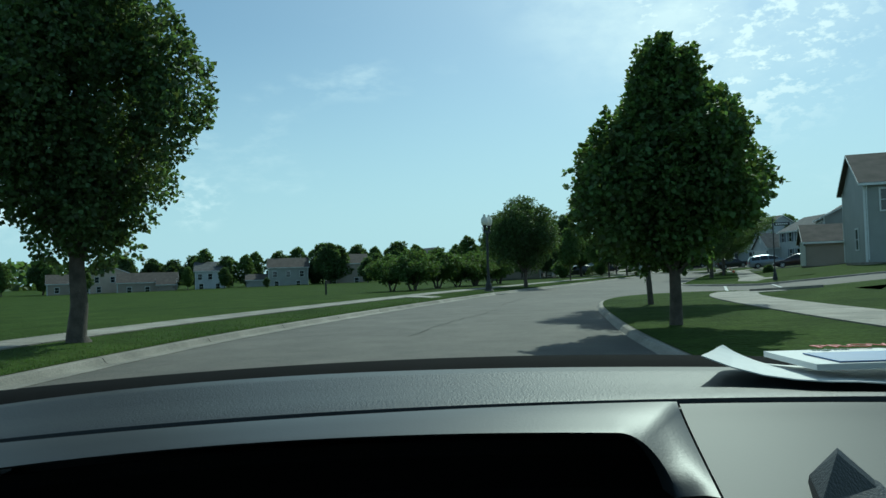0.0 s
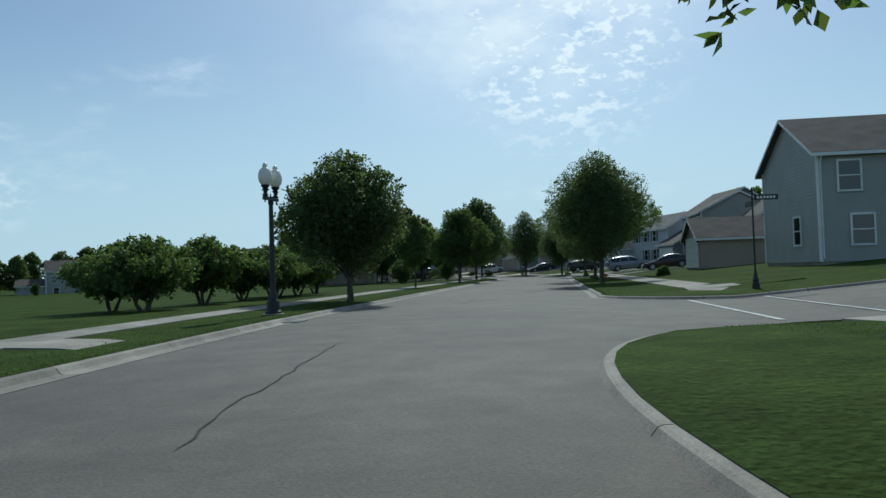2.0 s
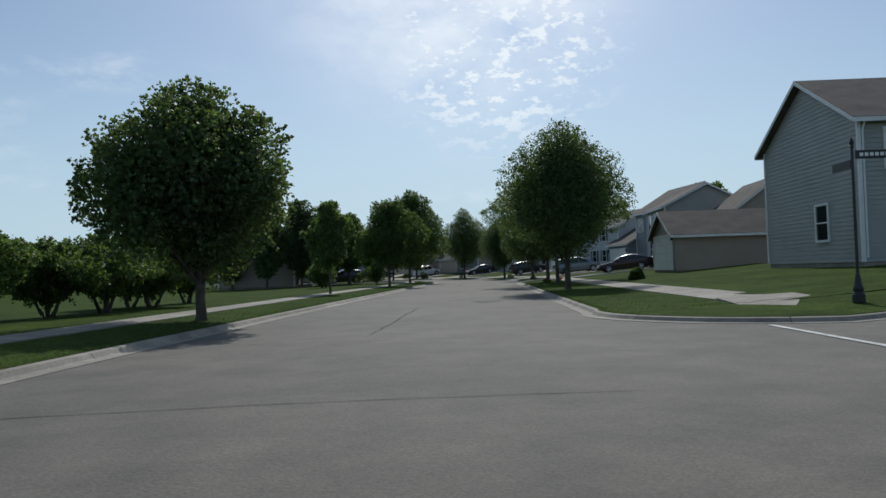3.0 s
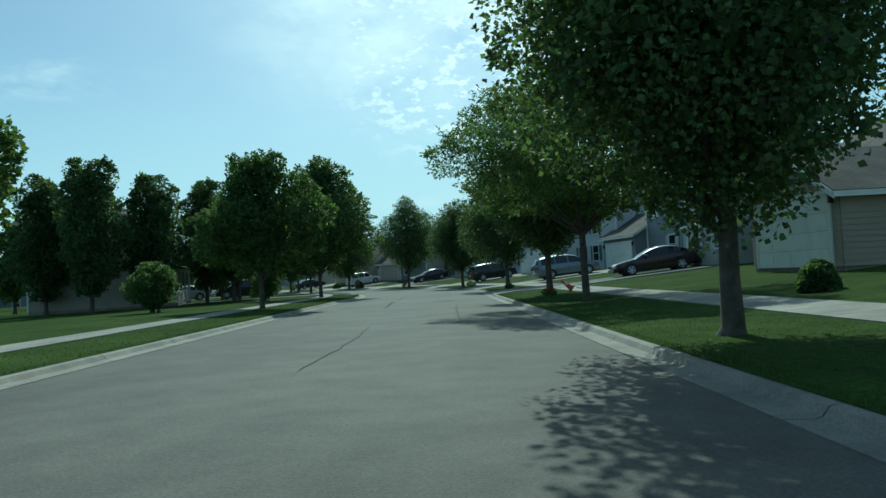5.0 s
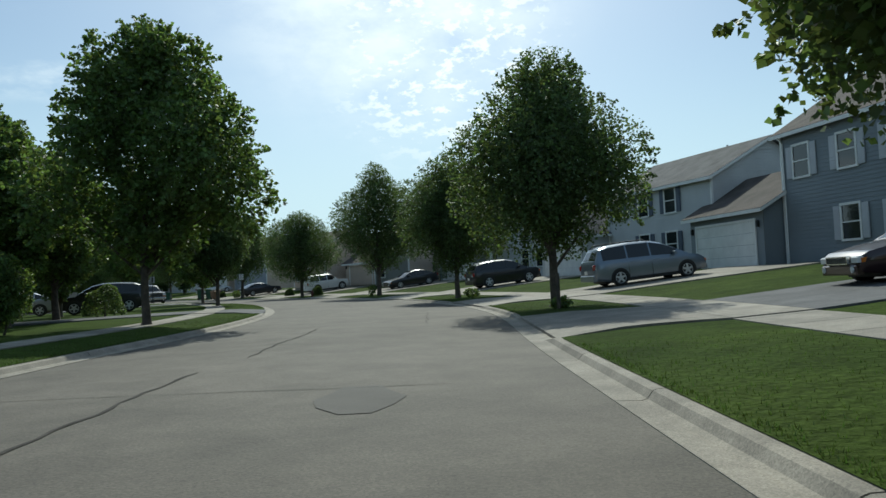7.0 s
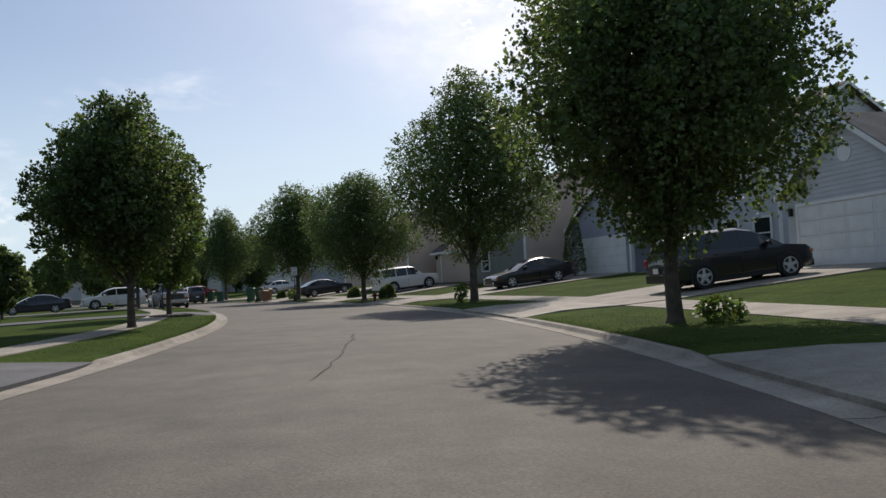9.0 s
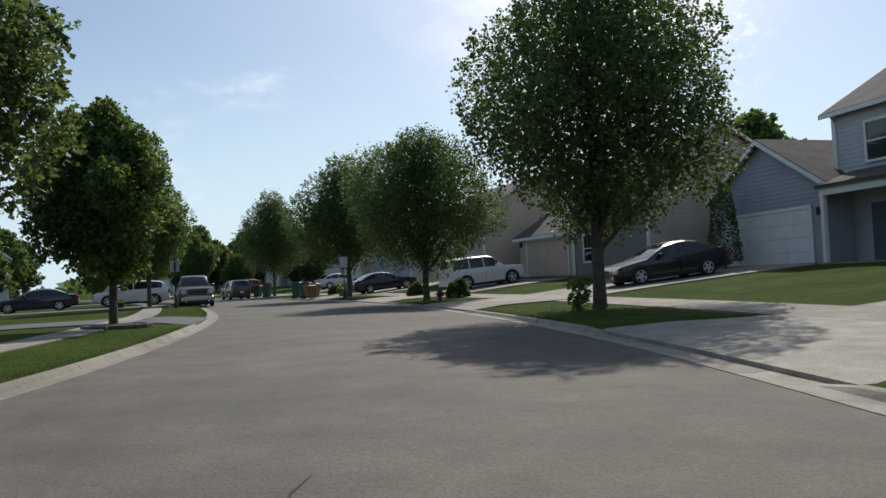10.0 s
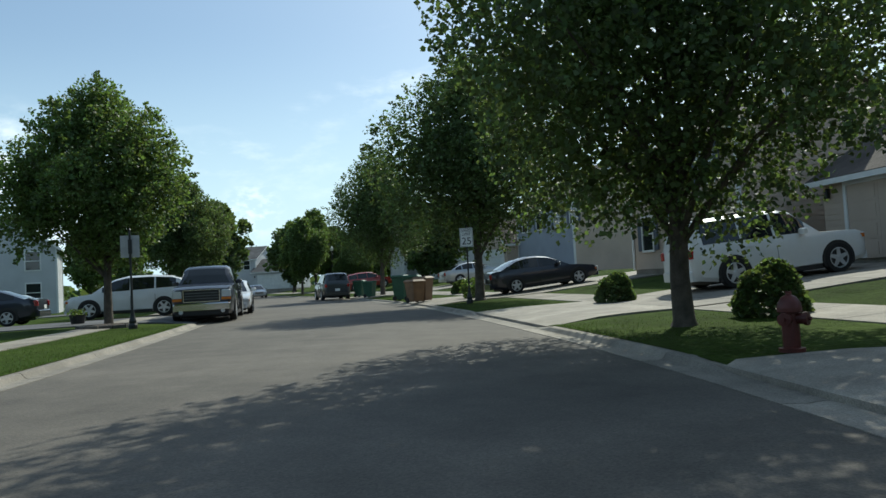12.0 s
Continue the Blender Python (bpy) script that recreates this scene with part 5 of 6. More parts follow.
    part("front_bumper", MB().box(-0.10 + off, -W * 0.45, 0.42, 0.16 + off, W * 0.45, 0.66, b=0.04) if big else MB().box(-0.05 + off, -W * 0.40, 0.26, 0.14 + off, W * 0.40, 0.48, b=0.03), M_CHROME if big else pm, car)
    part("rear_bumper", MB().box(L - 0.14 + off, -W * 0.41, 0.30, L + 0.05 + off, W * 0.41, 0.56, b=0.03), M_CHROME if big else pm, car)
    gz0, gz1, gw = (0.72, 1.08, 0.56) if big else (zf - 0.15, zf - 0.03, 0.42)
    grille = part("grille", MB().box(-0.045 + off, -gw, gz0, 0.06 + off, gw, gz1, b=0.02), M_BLACKPL, car)
    bars = MB()
    for k in range(1, 4):
        z = gz0 + (gz1 - gz0) * k / 4
        bars.box(-0.055 + off, -gw + 0.02, z - 0.006, -0.04 + off, gw - 0.02, z + 0.006)
    part("grille_bar", bars, M_GALV, grille)
    rim = MB()
    for x0, z0, x1, z1 in ((-gw - 0.03, gz1, gw + 0.03, gz1 + 0.03), (-gw - 0.03, gz0 - 0.03, gw + 0.03, gz0), (-gw - 0.03, gz0, -gw, gz1), (gw, gz0, gw + 0.03, gz1)):
        rim.box(-0.065 + off, x0, z0, 0.02 + off, x1, z1)
    part("grille_frame", rim, M_CHROME, grille)
    if big:
        part("air_dam", MB().box(-0.02 + off, -W * 0.42, 0.26, 0.2 + off, W * 0.42, 0.42), M_BLACKPL, car)
    for s in (-1, 1):
        z0, z1 = (0.84, 1.08) if big else (zf - 0.15, zf - 0.01)
        yc = s * W * (0.385 if big else 0.36)
        lamp = part("headlight", MB().box(-0.02 + off, yc - 0.15, z0, 0.26 + off, yc + 0.15, z1, b=0.03), M_LAMPGLASS, car)
        part("indicator", MB().box(-0.03 + off, yc - 0.15, z0 - 0.1, 0.2 + off, yc + 0.15, z0 - 0.01), M_AMBER, lamp) if big else part("indicator", MB().box(0.05 + off, yc + s * 0.15 - 0.03, z0, 0.3 + off, yc + s * 0.15 + 0.03, z1 - 0.04), M_AMBER, lamp)
        zr = float(np.interp(L - 0.1, lx, lz))
        tl = (L - 0.25, s * W * 0.40 - 0.10, zr - 0.26, L + 0.015, s * W * 0.40 + 0.07, zr - 0.04)
        part("tail_light", MB().box(tl[0] + off, tl[1], tl[2], tl[3] + off, tl[4], tl[5], b=0.03), M_RED, car)
        part("fog_light", MB().lathe([(0.0, 0.03), (0.07, 0.02), (0.07, -0.05)], 10, m=pose(-0.05 + off, s * W * 0.33, 0.38, 0, -90, 0)), M_LAMPGLASS, car)
    part("plate", MB().box(L + 0.05 + off, -0.16, 0.60, L + 0.065 + off, 0.16, 0.76), M_SIGN, car)
    if big:
        part("bed_cover", MB().box(3.85 + off, -W * 0.40, 1.29, 5.66 + off, W * 0.40, 1.33), M_BLACKPL, car)
    part("underbody", MB().box(0.5 + off, -W * 0.36, 0.16, L - 0.5 + off, W * 0.36, 0.30), M_BLACKPL, car)
    return car


def park(kind, paint, x, y, label, to="house", along=0.0, **kw):
    """to: house (nose away from the street), street (nose to it), on (nose along the street), back (nose to the street's start)."""
    s, d = road_sd(x, y)
    a = math.degrees(on_road(s, 0)[2])
    side = 1 if d > 0 else -1
    # local -x is the nose
    turn = {"house": a + (90 if side > 0 else -90), "street": a + (-90 if side > 0 else 90), "on": a + 180, "back": a}[to]
    nose = Vector((-math.cos(radians(turn)), -math.sin(radians(turn))))
    px, py = x + nose.x * along, y + nose.y * along
    K = KINDS[kind]
    zs = []
    for e in (K["ax"][0] - K["L"] / 2, K["ax"][1] - K["L"] / 2):
        zs.append(ground_z(px - nose.x * e, py - nose.y * e) + (0.025 if to in ("house", "street") else 0.005))
    dz = zs[1] - zs[0]
    tilt = math.degrees(math.atan2(dz, K["ax"][1] - K["ax"][0]))
    return vehicle(kind, paint, pose(px, py, (zs[0] + zs[1]) / 2, 0, -tilt, turn), label, **kw)


park("minivan", "silverblue", 44.4, 100.9, "grey-blue minivan with roof rails on a driveway", along=0.0, rails=True)
park("suv", "black", 45.9, 118.1, "black crossover parked nose-in on a driveway", along=0.3)
park("sedan", "black", 46.4, 137.0, "black sedan parked nose to the street on a driveway", to="street")
park("boxy", "white", 41.9, 152.0, "white boxy four-wheel-drive wagon with black roof rails on a driveway", rails=True, along=0.2)
park("sedan", "navy", 36.8, 164.6, "dark blue sedan parked on a sloping driveway", along=0.2)
park("sedan", "maroon", 40.8, 85.3, "dark maroon sedan facing the street on a driveway", to="street")
park("suv", "white", 19.8, 162.2, "white crossover parked across a driveway beside a tree", along=0.0)
park("sedan", "navy", 14.6, 160.0, "dark sedan with alloy wheels on the neighbouring driveway", along=0.0)
park("pickup", "navy", 24.5, 158.9, "dark blue pickup truck with chrome bumper at the kerb", to="back", name="pickup_truck")
park("sedan", "white", 23.2, 164.6, "white sedan parked behind a pickup at the kerb", to="back")
park("boxy", "darkgrey", 23.6, 183.2, "dark grey pickup wagon parked at the kerb, tail in view", to="on", name="car")
park("sedan", "silver", 8.0, 214.0, "silver sedan parked at the bend", to="back")
park("sedan", "silver", 33.5, 186.0, "silver sedan on a far driveway")
park("suv", "red", 22.6, 203.5, "red car half hidden behind bins")
park("sedan", "silver", 17.0, 125.2, "silver sedan on a driveway behind yard trees")
# black paint stands in for the shade under the trees
park("suv", "black", 22.0, 121.5, "wagon coloured black for tree shade on a driveway behind street trees", along=0.0)


# ------------------------------------------------------------ street furniture
def street_lamp(x, y, turn=0.0, double=True, tall=2.95):
    lamp = thing("street_lamp", pose(x, y, ground_z(x, y), 0, 0, turn), "black iron street lamp with %s frosted acorn globe%s" % (("two", "s") if double else ("one", "")), "street lamp", group="street lamps")
    base = MB().lathe([(0.21, 0.0), (0.21, 0.08), (0.17, 0.12), (0.16, 0.34), (0.11, 0.42), (0.085, 0.62), (0.075, 0.7)], 12)
    part("base", base, M_BLACKMETAL, lamp)
    part("foundation", MB().lathe([(0.27, -0.3), (0.27, 0.02), (0.25, 0.03)], 16), M_CONC, lamp)
    part("post", MB().lathe([(0.075, 0.68), (0.055, tall - 0.12), (0.07, tall - 0.1), (0.07, tall)], 12), M_BLACKMETAL, lamp)
    spots = (-0.27, 0.27) if double else (0.0,)
    if double:
        arm = MB().box(-0.36, -0.05, tall, 0.36, 0.05, tall + 0.09, b=0.015)
        arm.lathe([(0.02, tall + 0.08), (0.025, tall + 0.12), (0.0, tall + 0.2)], 8)
        part("crossarm", arm, M_BLACKMETAL, lamp)
    for sx in spots:
        z = tall + (0.09 if double else 0)
        head = MB().lathe([(0.05, z), (0.09, z + 0.03), (0.05, z + 0.07), (0.055, z + 0.13), (0.1, z + 0.17), (0.06, z + 0.2), (0.115, z + 0.27), (0.10, z + 0.29)], 12, m=pose(sx, 0, 0))
        fit_ob = part("fitter", head, M_BLACKMETAL, lamp)
        globe = MB().lathe([(0.09, z + 0.28), (0.15, z + 0.36), (0.178, z + 0.46), (0.175, z + 0.56), (0.14, z + 0.67), (0.075, z + 0.73), (0.055, z + 0.75), (0.07, z + 0.78), (0.05, z + 0.83), (0.0, z + 0.87)], 20, m=pose(sx, 0, 0))
        part("globe", globe, M_GLOBE, fit_ob, "frosted glass globe", smooth=True)
    if double:
        for sx in (-0.3, 0.3):
            part("pendant", MB().lathe([(0.012, tall - 0.07), (0.02, tall - 0.04), (0.012, tall)], 8, m=pose(sx, 0, 0)), M_BLACKMETAL, lamp)
    return lamp


street_lamp(2.25, 37.3, 62)
street_lamp(17.0, 213.5, 0, False, 4.2)


def text_mesh(body, size, name, material, parent, m, thick=0.002):
    cu = bpy.data.curves.new(name, "FONT")
    cu.body, cu.size, cu.align_x, cu.align_y, cu.extrude = body, size, "CENTER", "CENTER", thick
    tmp = bpy.data.objects.new(name, cu)
    scene.collection.objects.link(tmp)
    bpy.context.view_layer.update()
    me = bpy.data.meshes.new_from_object(tmp.evaluated_get(bpy.context.evaluated_depsgraph_get()))
    bpy.data.objects.remove(tmp)
    me.materials.clear()
    me.materials.append(material)
    return part(name, me, None, parent, m=m)


def post_base(parent, h, r=0.032):
    part("post", MB().lathe([(r, 0), (r * 0.9, h), (r * 1.5, h + 0.02), (0.0, h + 0.09)], 10), M_BLACKMETAL, parent)
    part("base", MB().lathe([(0.12, -0.05), (0.12, 0.1), (0.09, 0.16), (0.1, 0.22), (0.06, 0.36), (0.045, 0.5)], 12), M_BLACKMETAL, parent)


# speed limit sign, facing the oncoming drive
sx, sy = 34.1, 158.6
face = math.degrees(math.atan2(132.2 - sy, 35.06 - sx)) + 90
sg = thing("speed_sign", pose(sx, sy, ground_z(sx, sy), 0, 0, face), "white speed limit sign on a black post with ornate base", "traffic sign")
post_base(sg, 2.75)
pan = part("panel", MB().box(-0.235, -0.055, 2.02, 0.235, -0.04, 2.70, b=0.0), M_SIGN, sg, "white sheet with black lettering")
edge = MB()
for x0, z0, x1, z1 in ((-0.22, 2.035, 0.22, 2.047), (-0.22, 2.673, 0.22, 2.685), (-0.22, 2.035, -0.208, 2.685), (0.208, 2.035, 0.22, 2.685)):
    edge.box(x0, -0.058, z0, x1, -0.055, z1)
part("border", edge, M_SIGNBLK, pan)
text_mesh("SPEED", 0.135, "lettering", M_SIGNBLK, pan, pose(0, -0.0575, 2.60, 90, 0, 0))
text_mesh("LIMIT", 0.135, "lettering", M_SIGNBLK, pan, pose(0, -0.0575, 2.47, 90, 0, 0))
text_mesh("25", 0.36, "lettering", M_SIGNBLK, pan, pose(0, -0.0575, 2.22, 90, 0, 0))

# a sign seen from behind, on the west verge
bx, by = 24.9, 152.2
bs = thing("traffic_sign", pose(bx, by, ground_z(bx, by), 0, 0, math.degrees(math.atan2(132.2 - by, 35.06 - bx)) + 90), "back of a traffic sign on a black post", "traffic sign")
post_base(bs, 2.75)
part("panel", MB().box(-0.25, 0.045, 2.0, 0.25, 0.058, 2.62), M_SIGNBACK, bs, "bare aluminium back of a sign")
part("bracket", MB().box(-0.05, -0.05, 2.1, 0.05, 0.045, 2.5), M_BLACKMETAL, bs)

# street-name post at the corner: two blades with unreadable bars
nx_, ny_ = side_pt(8.9, 6.3)
ns = thing("street_sign", pose(nx_, ny_, ground_z(nx_, ny_), 0, 0, math.degrees(math.atan2(SIDE_N.y, SIDE_N.x))), "black street-name post with two dark blades", "street sign")
post_base(ns, 3.0)
for k, (rz, z) in enumerate(((0, 2.78), (90, 2.6))):
    bl = part("blade", MB().box(0.06, -0.012, z, 0.80, 0.012, z + 0.17), M_BLACKMETAL, ns, m=pose(0, 0, 0, 0, 0, rz))
    for j in range(6):
        part("bar", MB().box(0.14 + j * 0.1, -0.016, z + 0.05, 0.21 + j * 0.1, -0.012, z + 0.12), M_SIGN, bl)
part("finial", MB().lathe([(0.03, 3.06), (0.05, 3.1), (0.03, 3.15), (0.0, 3.22)], 8), M_BLACKMETAL, ns)

# park marker post
mp = thing("marker_post", pose(-6.9, 43.1, ground_z(-6.9, 43.1)), "thin dark marker post in the park lawn", "post")
part("post", MB().box(-0.05, -0.05, -0.1, 0.05, 0.05, 0.85, b=0.012), M_BLACKMETAL, mp)

# staked young trunk beside a street tree
stx, sty = 35.0, 92.4
st = thing("wooden_stake", pose(stx, sty, ground_z(stx, sty)), "brown wooden stake on the verge", "stake")
part("post", MB().lathe([(0.06, -0.1), (0.06, 0.9), (0.05, 1.0)], 8), M_BARK, st)


# traffic cone, tipped against the grass by the pavement
def cone(x, y, m):
    c = thing("traffic_cone", m, "battered orange traffic cone with white collar, leaning", "traffic cone")
    part("base", MB().box(-0.18, -0.18, 0, 0.18, 0.18, 0.035, b=0.02), M_BLACKPL, c)
    b = part("body", MB().lathe([(0.135, 0.03), (0.1, 0.2), (0.085, 0.28)], 16), M_ORANGE, c)
    part("collar", MB().lathe([(0.087, 0.28), (0.062, 0.42)], 16), M_SIGN, b)
    part("tip", MB().lathe([(0.062, 0.42), (0.03, 0.6), (0.022, 0.62)], 16), M_ORANGE, b)


cone(0, 0, pose(30.55, 77.5, ground_z(30.55, 77.5) + 0.13, 0, -52, -22))
pl_ = thing("broken_pole", pose(30.9, 77.3, ground_z(30.9, 77.3) + 0.05, 0, 0, -22), "thin pale broken pole lying in the grass", "pole")
part("pole", MB().tube([(-0.25, 0, 0.12), (0.1, 0, 0.05), (0.5, 0, -0.02)], [0.018, 0.018, 0.018], 8), M_SIGNBACK, pl_)


M_HYDRANT = mat("hydrant_paint", (0.10, 0.02, 0.015), 0.5, var=0.3, scale=6, fine=60, bump=0.15, dist=0.003)


def fire_hydrant(x, y, turn):
    hy = thing("fire_hydrant", pose(x, y, ground_z(x, y), 0, 0, turn), "dark red fire hydrant on the grass verge beside a tree", "fire hydrant")
    part("barrel", MB().lathe([(0.0, 0.0), (0.13, 0.0), (0.13, 0.04), (0.085, 0.05), (0.085, 0.40), (0.12, 0.41), (0.12, 0.45), (0.0, 0.45)], 16), M_HYDRANT, hy, smooth=True)
    part("bonnet", MB().lathe([(0.12, 0.45), (0.11, 0.50), (0.075, 0.56), (0.03, 0.585), (0.03, 0.62), (0.0, 0.62)], 16), M_HYDRANT, hy, smooth=True)
    for a in (0, 90, 180):
        part("outlet_cap", MB().lathe([(0.0, 0.0), (0.055, 0.0), (0.055, 0.07), (0.07, 0.075), (0.07, 0.11), (0.02, 0.115), (0.02, 0.14), (0.0, 0.14)], 12, m=pose(0, 0, 0.34, 0, 0, a) @ pose(0.07, 0, 0, 0, 90, 0)), M_HYDRANT, hy)


fire_hydrant(38.05, 140.05, 230)


# wheelie bins at the kerb
def bin_(x, y, turn, material, label, h=1.05):
    b = thing("wheelie_bin", pose(x, y, ground_z(x, y), 0, 0, turn), label, "bin", group="bins at the kerb")
    w0, w1, d0, d1 = 0.24, 0.30, 0.25, 0.34
    part("body", MB().loft([[(-w0, -d0, 0.06), (w0, -d0, 0.06), (w0, d0, 0.06), (-w0, d0, 0.06)], [(-w1, -d1, h - 0.1), (w1, -d1, h - 0.1), (w1, d1, h - 0.1), (-w1, d1, h - 0.1)], [(-w1 - 0.03, -d1 - 0.03, h - 0.08), (w1 + 0.03, -d1 - 0.03, h - 0.08), (w1 + 0.03, d1 + 0.03, h - 0.08), (-w1 - 0.03, d1 + 0.03, h - 0.08)], [(-w1 - 0.03, -d1 - 0.03, h - 0.03), (w1 + 0.03, -d1 - 0.03, h - 0.03), (w1 + 0.03, d1 + 0.03, h - 0.03), (-w1 - 0.03, d1 + 0.03, h - 0.03)]]), material, b)
    lid = part("lid", MB().loft([[(-w1 - 0.04, -d1 - 0.05, h - 0.03), (w1 + 0.04, -d1 - 0.05, h - 0.03), (w1 + 0.04, d1 + 0.05, h - 0.03), (-w1 - 0.04, d1 + 0.05, h - 0.03)], [(-w1 * 0.85, -d1 * 0.85, h + 0.05), (w1 * 0.85, -d1 * 0.85, h + 0.05), (w1 * 0.85, d1 * 0.85, h + 0.05), (-w1 * 0.85, d1 * 0.85, h + 0.05)]]), material, b)
    part("handle", MB().tube([(-0.2, d1 + 0.1, h - 0.06), (0.2, d1 + 0.1, h - 0.06)], [0.018, 0.018], 8), M_BLACKPL, lid)
    for s in (-1, 1):
        part("wheel", MB().lathe([(0.11, -0.03), (0.12, 0), (0.11, 0.03)], 14, m=pose(s * 0.25, d0 - 0.02, 0.12, 0, 90, 0)), M_TYRE, b)


for x, y, t, mm, lb, hh in ((30.4, 168.2, 70, M_BIN, "green wheelie bin at the kerb", 1.2), (31.2, 166.3, 80, M_BIN, "green wheelie bin at the kerb", 1.15), (31.9, 164.3, 60, M_BINBROWN, "brown yard-waste bin at the kerb", 1.05),
                            (31.6, 163.6, 40, M_BINBROWN, "brown yard-waste bin at the kerb", 0.95), (25.8, 182.0, 70, M_BIN, "green wheelie bin at the kerb", 1.1), (27.0, 179.0, 70, M_BIN, "green wheelie bin at the kerb", 1.0)):
    bin_(x, y, t, mm, lb, hh)

# planter at the end of a front walk
pt = thing("planter", pose(20.6, 156.8, ground_z(20.6, 156.8)), "dark round planter with flowers beside a driveway", "planter")
part("pot", MB().lathe([(0.2, 0.0), (0.27, 0.3), (0.29, 0.34), (0.26, 0.34), (0.24, 0.28), (0.01, 0.28)], 16), M_BLACKPL, pt)
gp = np.random.default_rng(5)
qp = gp.normal(size=(160, 3)) * np.array([0.13, 0.13, 0.06]) + np.array([0, 0, 0.4])
part("foliage", leaf_cloud("foliage", qp, gp.normal(size=(160, 3)), 0.08, M_LEAF2, gp), None, pt)


# round clipped bushes
def bush(x, y, r, label="clipped round green bush on the lawn", h=None):
    g = np.random.default_rng(int(x * 10))
    n = 3600
    p = g.normal(size=(n, 3))
    p /= np.linalg.norm(p, axis=1)[:, None]
    p[:, 2] = np.abs(p[:, 2]) * 1.5 - 0.5
    lump = 1 + 0.06 * np.sin(5 * p[:, 0] + 3 * p[:, 1]) + 0.05 * np.sin(7 * p[:, 2] + 4 * p[:, 0])
    q = p * (r * lump * g.uniform(0.72, 1.0, n) ** 0.4)[:, None]
    q[:, 2] = (q[:, 2] + r * 0.62) * (h or 1.0)
    ob = thing("bush", pose(x, y, ground_z(x, y) - 0.02), label, "bush", group="bushes")
    part("foliage", leaf_cloud("foliage", q, p, 0.085, M_LEAF, g), None, ob)
    part("stem", MB().tube([(0, 0, -0.1), (0.02, 0, 0.25), (0, 0.02, r * 0.9)], [0.06, 0.05, 0.02], 7), M_BARK, ob)


bush(38.15, 151.7, 0.48)
bush(39.5, 144.6, 0.54)
bush(21.5, 127.0, 0.8, "loose dark bush beside a driveway")
bush(22.5, 112.0, 0.9, "loose dark bush beside a driveway")
bush(33.2, 171.0, 0.45)
bush(27.5, 62.5, 0.4, "low dark bush in the lawn")
# clipped upright evergreen by a garage
for x, y in ((50.0, 139.0),):
    bush(x, y, 0.62, "tall narrow evergreen by a garage wall", 3.6)


# edging stones round two trees, and planting at one
def ring_bed(x, y, r, n, label, z0=0.0):
    bed = thing("tree_ring", pose(x, y, ground_z(x, y)), label, "edging")
    part("soil", MB().lathe([(r * 0.95, -0.1), (r * 0.93, 0.06), (r * 0.4, 0.11), (0.02, 0.12)], 18), M_MULCH, bed)
    for k in range(n):
        a0, a1 = 2 * math.pi * k / n + 0.02, 2 * math.pi * (k + 1) / n - 0.02
        ring = [(q * math.cos(a), q * math.sin(a)) for q, a in ((r * 0.88, a0), (r * 1.05, a0), (r * 1.05, a1), (r * 0.88, a1))]
        st = MB().loft([[(px, py, -0.08) for px, py in ring], [(px, py, 0.085) for px, py in ring], [(px * 0.985, py * 0.985, 0.10) for px, py in ring]])
        part("stone", st, M_RINGSTONE, bed)


ring_bed(28.2, 130.6, 0.85, 16, "low ring of edging stones round a tree")
ring_bed(23.6, 153.2, 0.8, 14, "low ring of edging stones round a tree")


def leafy(x, y, r, h, label, leaf=0.1, n=500, material=M_LEAF2, flowers=0, base=0.0):
    g = np.random.default_rng(int(x * 17 + y))
    p = g.normal(size=(n, 3))
    p /= np.linalg.norm(p, axis=1)[:, None]
    q = p * g.uniform(0.3, 1, (n, 1)) ** 0.5 * np.array([r, r, h / 2]) + np.array([0, 0, h / 2 + base])
    ob = thing("plant", pose(x, y, ground_z(x, y)), label, "plant")
    part("foliage", leaf_cloud("foliage", q, p, leaf, material, g), None, ob)
    part("stem", MB().tube([(0, 0, -0.05), (0, 0.01, h * 0.6 + base)], [0.012, 0.006], 5), M_BARK, ob)
    if flowers:
        f = MB()
        for k in range(flowers):
            a, d = g.uniform(0, 6.28), g.uniform(0, r)
            f.lathe([(0.0, -0.02), (0.035, 0.0), (0.0, 0.03)], 6, m=pose(d * math.cos(a), d * math.sin(a), h * 0.8 + g.uniform(0, 0.1)))
        part("blossom", f, M_FLOWER, ob)


leafy(40.1, 128.0, 0.25, 0.8, "leafy young plant in a tree ring", 0.13, 220)
leafy(39.8, 109.1, 0.4, 0.45, "low leafy plant at the foot of a tree", 0.1, 400)
leafy(28.9, 76.6, 0.33, 0.2, "low bed of red flowers at the foot of a tree", 0.08, 400, flowers=40)
leafy(34.0, 163.0, 0.45, 0.9, "loose leafy plant by a driveway", 0.12, 500)
leafy(35.2, 92.6, 0.3, 0.3, "tuft of weeds at the foot of a tree", 0.1, 250)

# storm drain in the west gutter
gs = road_sd(3.0, 35.6)[0]
gxp, gyp, ga = on_road(gs, -HALF + 0.22)
gr_ = thing("drain_grate", pose(gxp, gyp, 0.014, 0, 0, math.degrees(ga)), "dark iron storm drain grate in the gutter", "drain", kind="structure")
part("frame", MB().box(-0.36, -0.2, -0.05, 0.36, 0.2, 0.006), M_BLACKMETAL, gr_)
for k in range(7):
    part("bar", MB().box(-0.31 + k * 0.1, -0.17, 0.006, -0.27 + k * 0.1, 0.17, 0.014), M_GALV, gr_)

# woods and yard trees far behind, as small crowns of larger leaves
FAR_TREES = [build_tree(81, 8.0, 6.0, 1.0, 0.18, "round", 18, 3600, 0.34, M_LEAF, core=200), build_tree(82, 10.0, 6.5, 1.2, 0.2, "oval", 20, 3600, 0.34, M_LEAF2, core=200)]


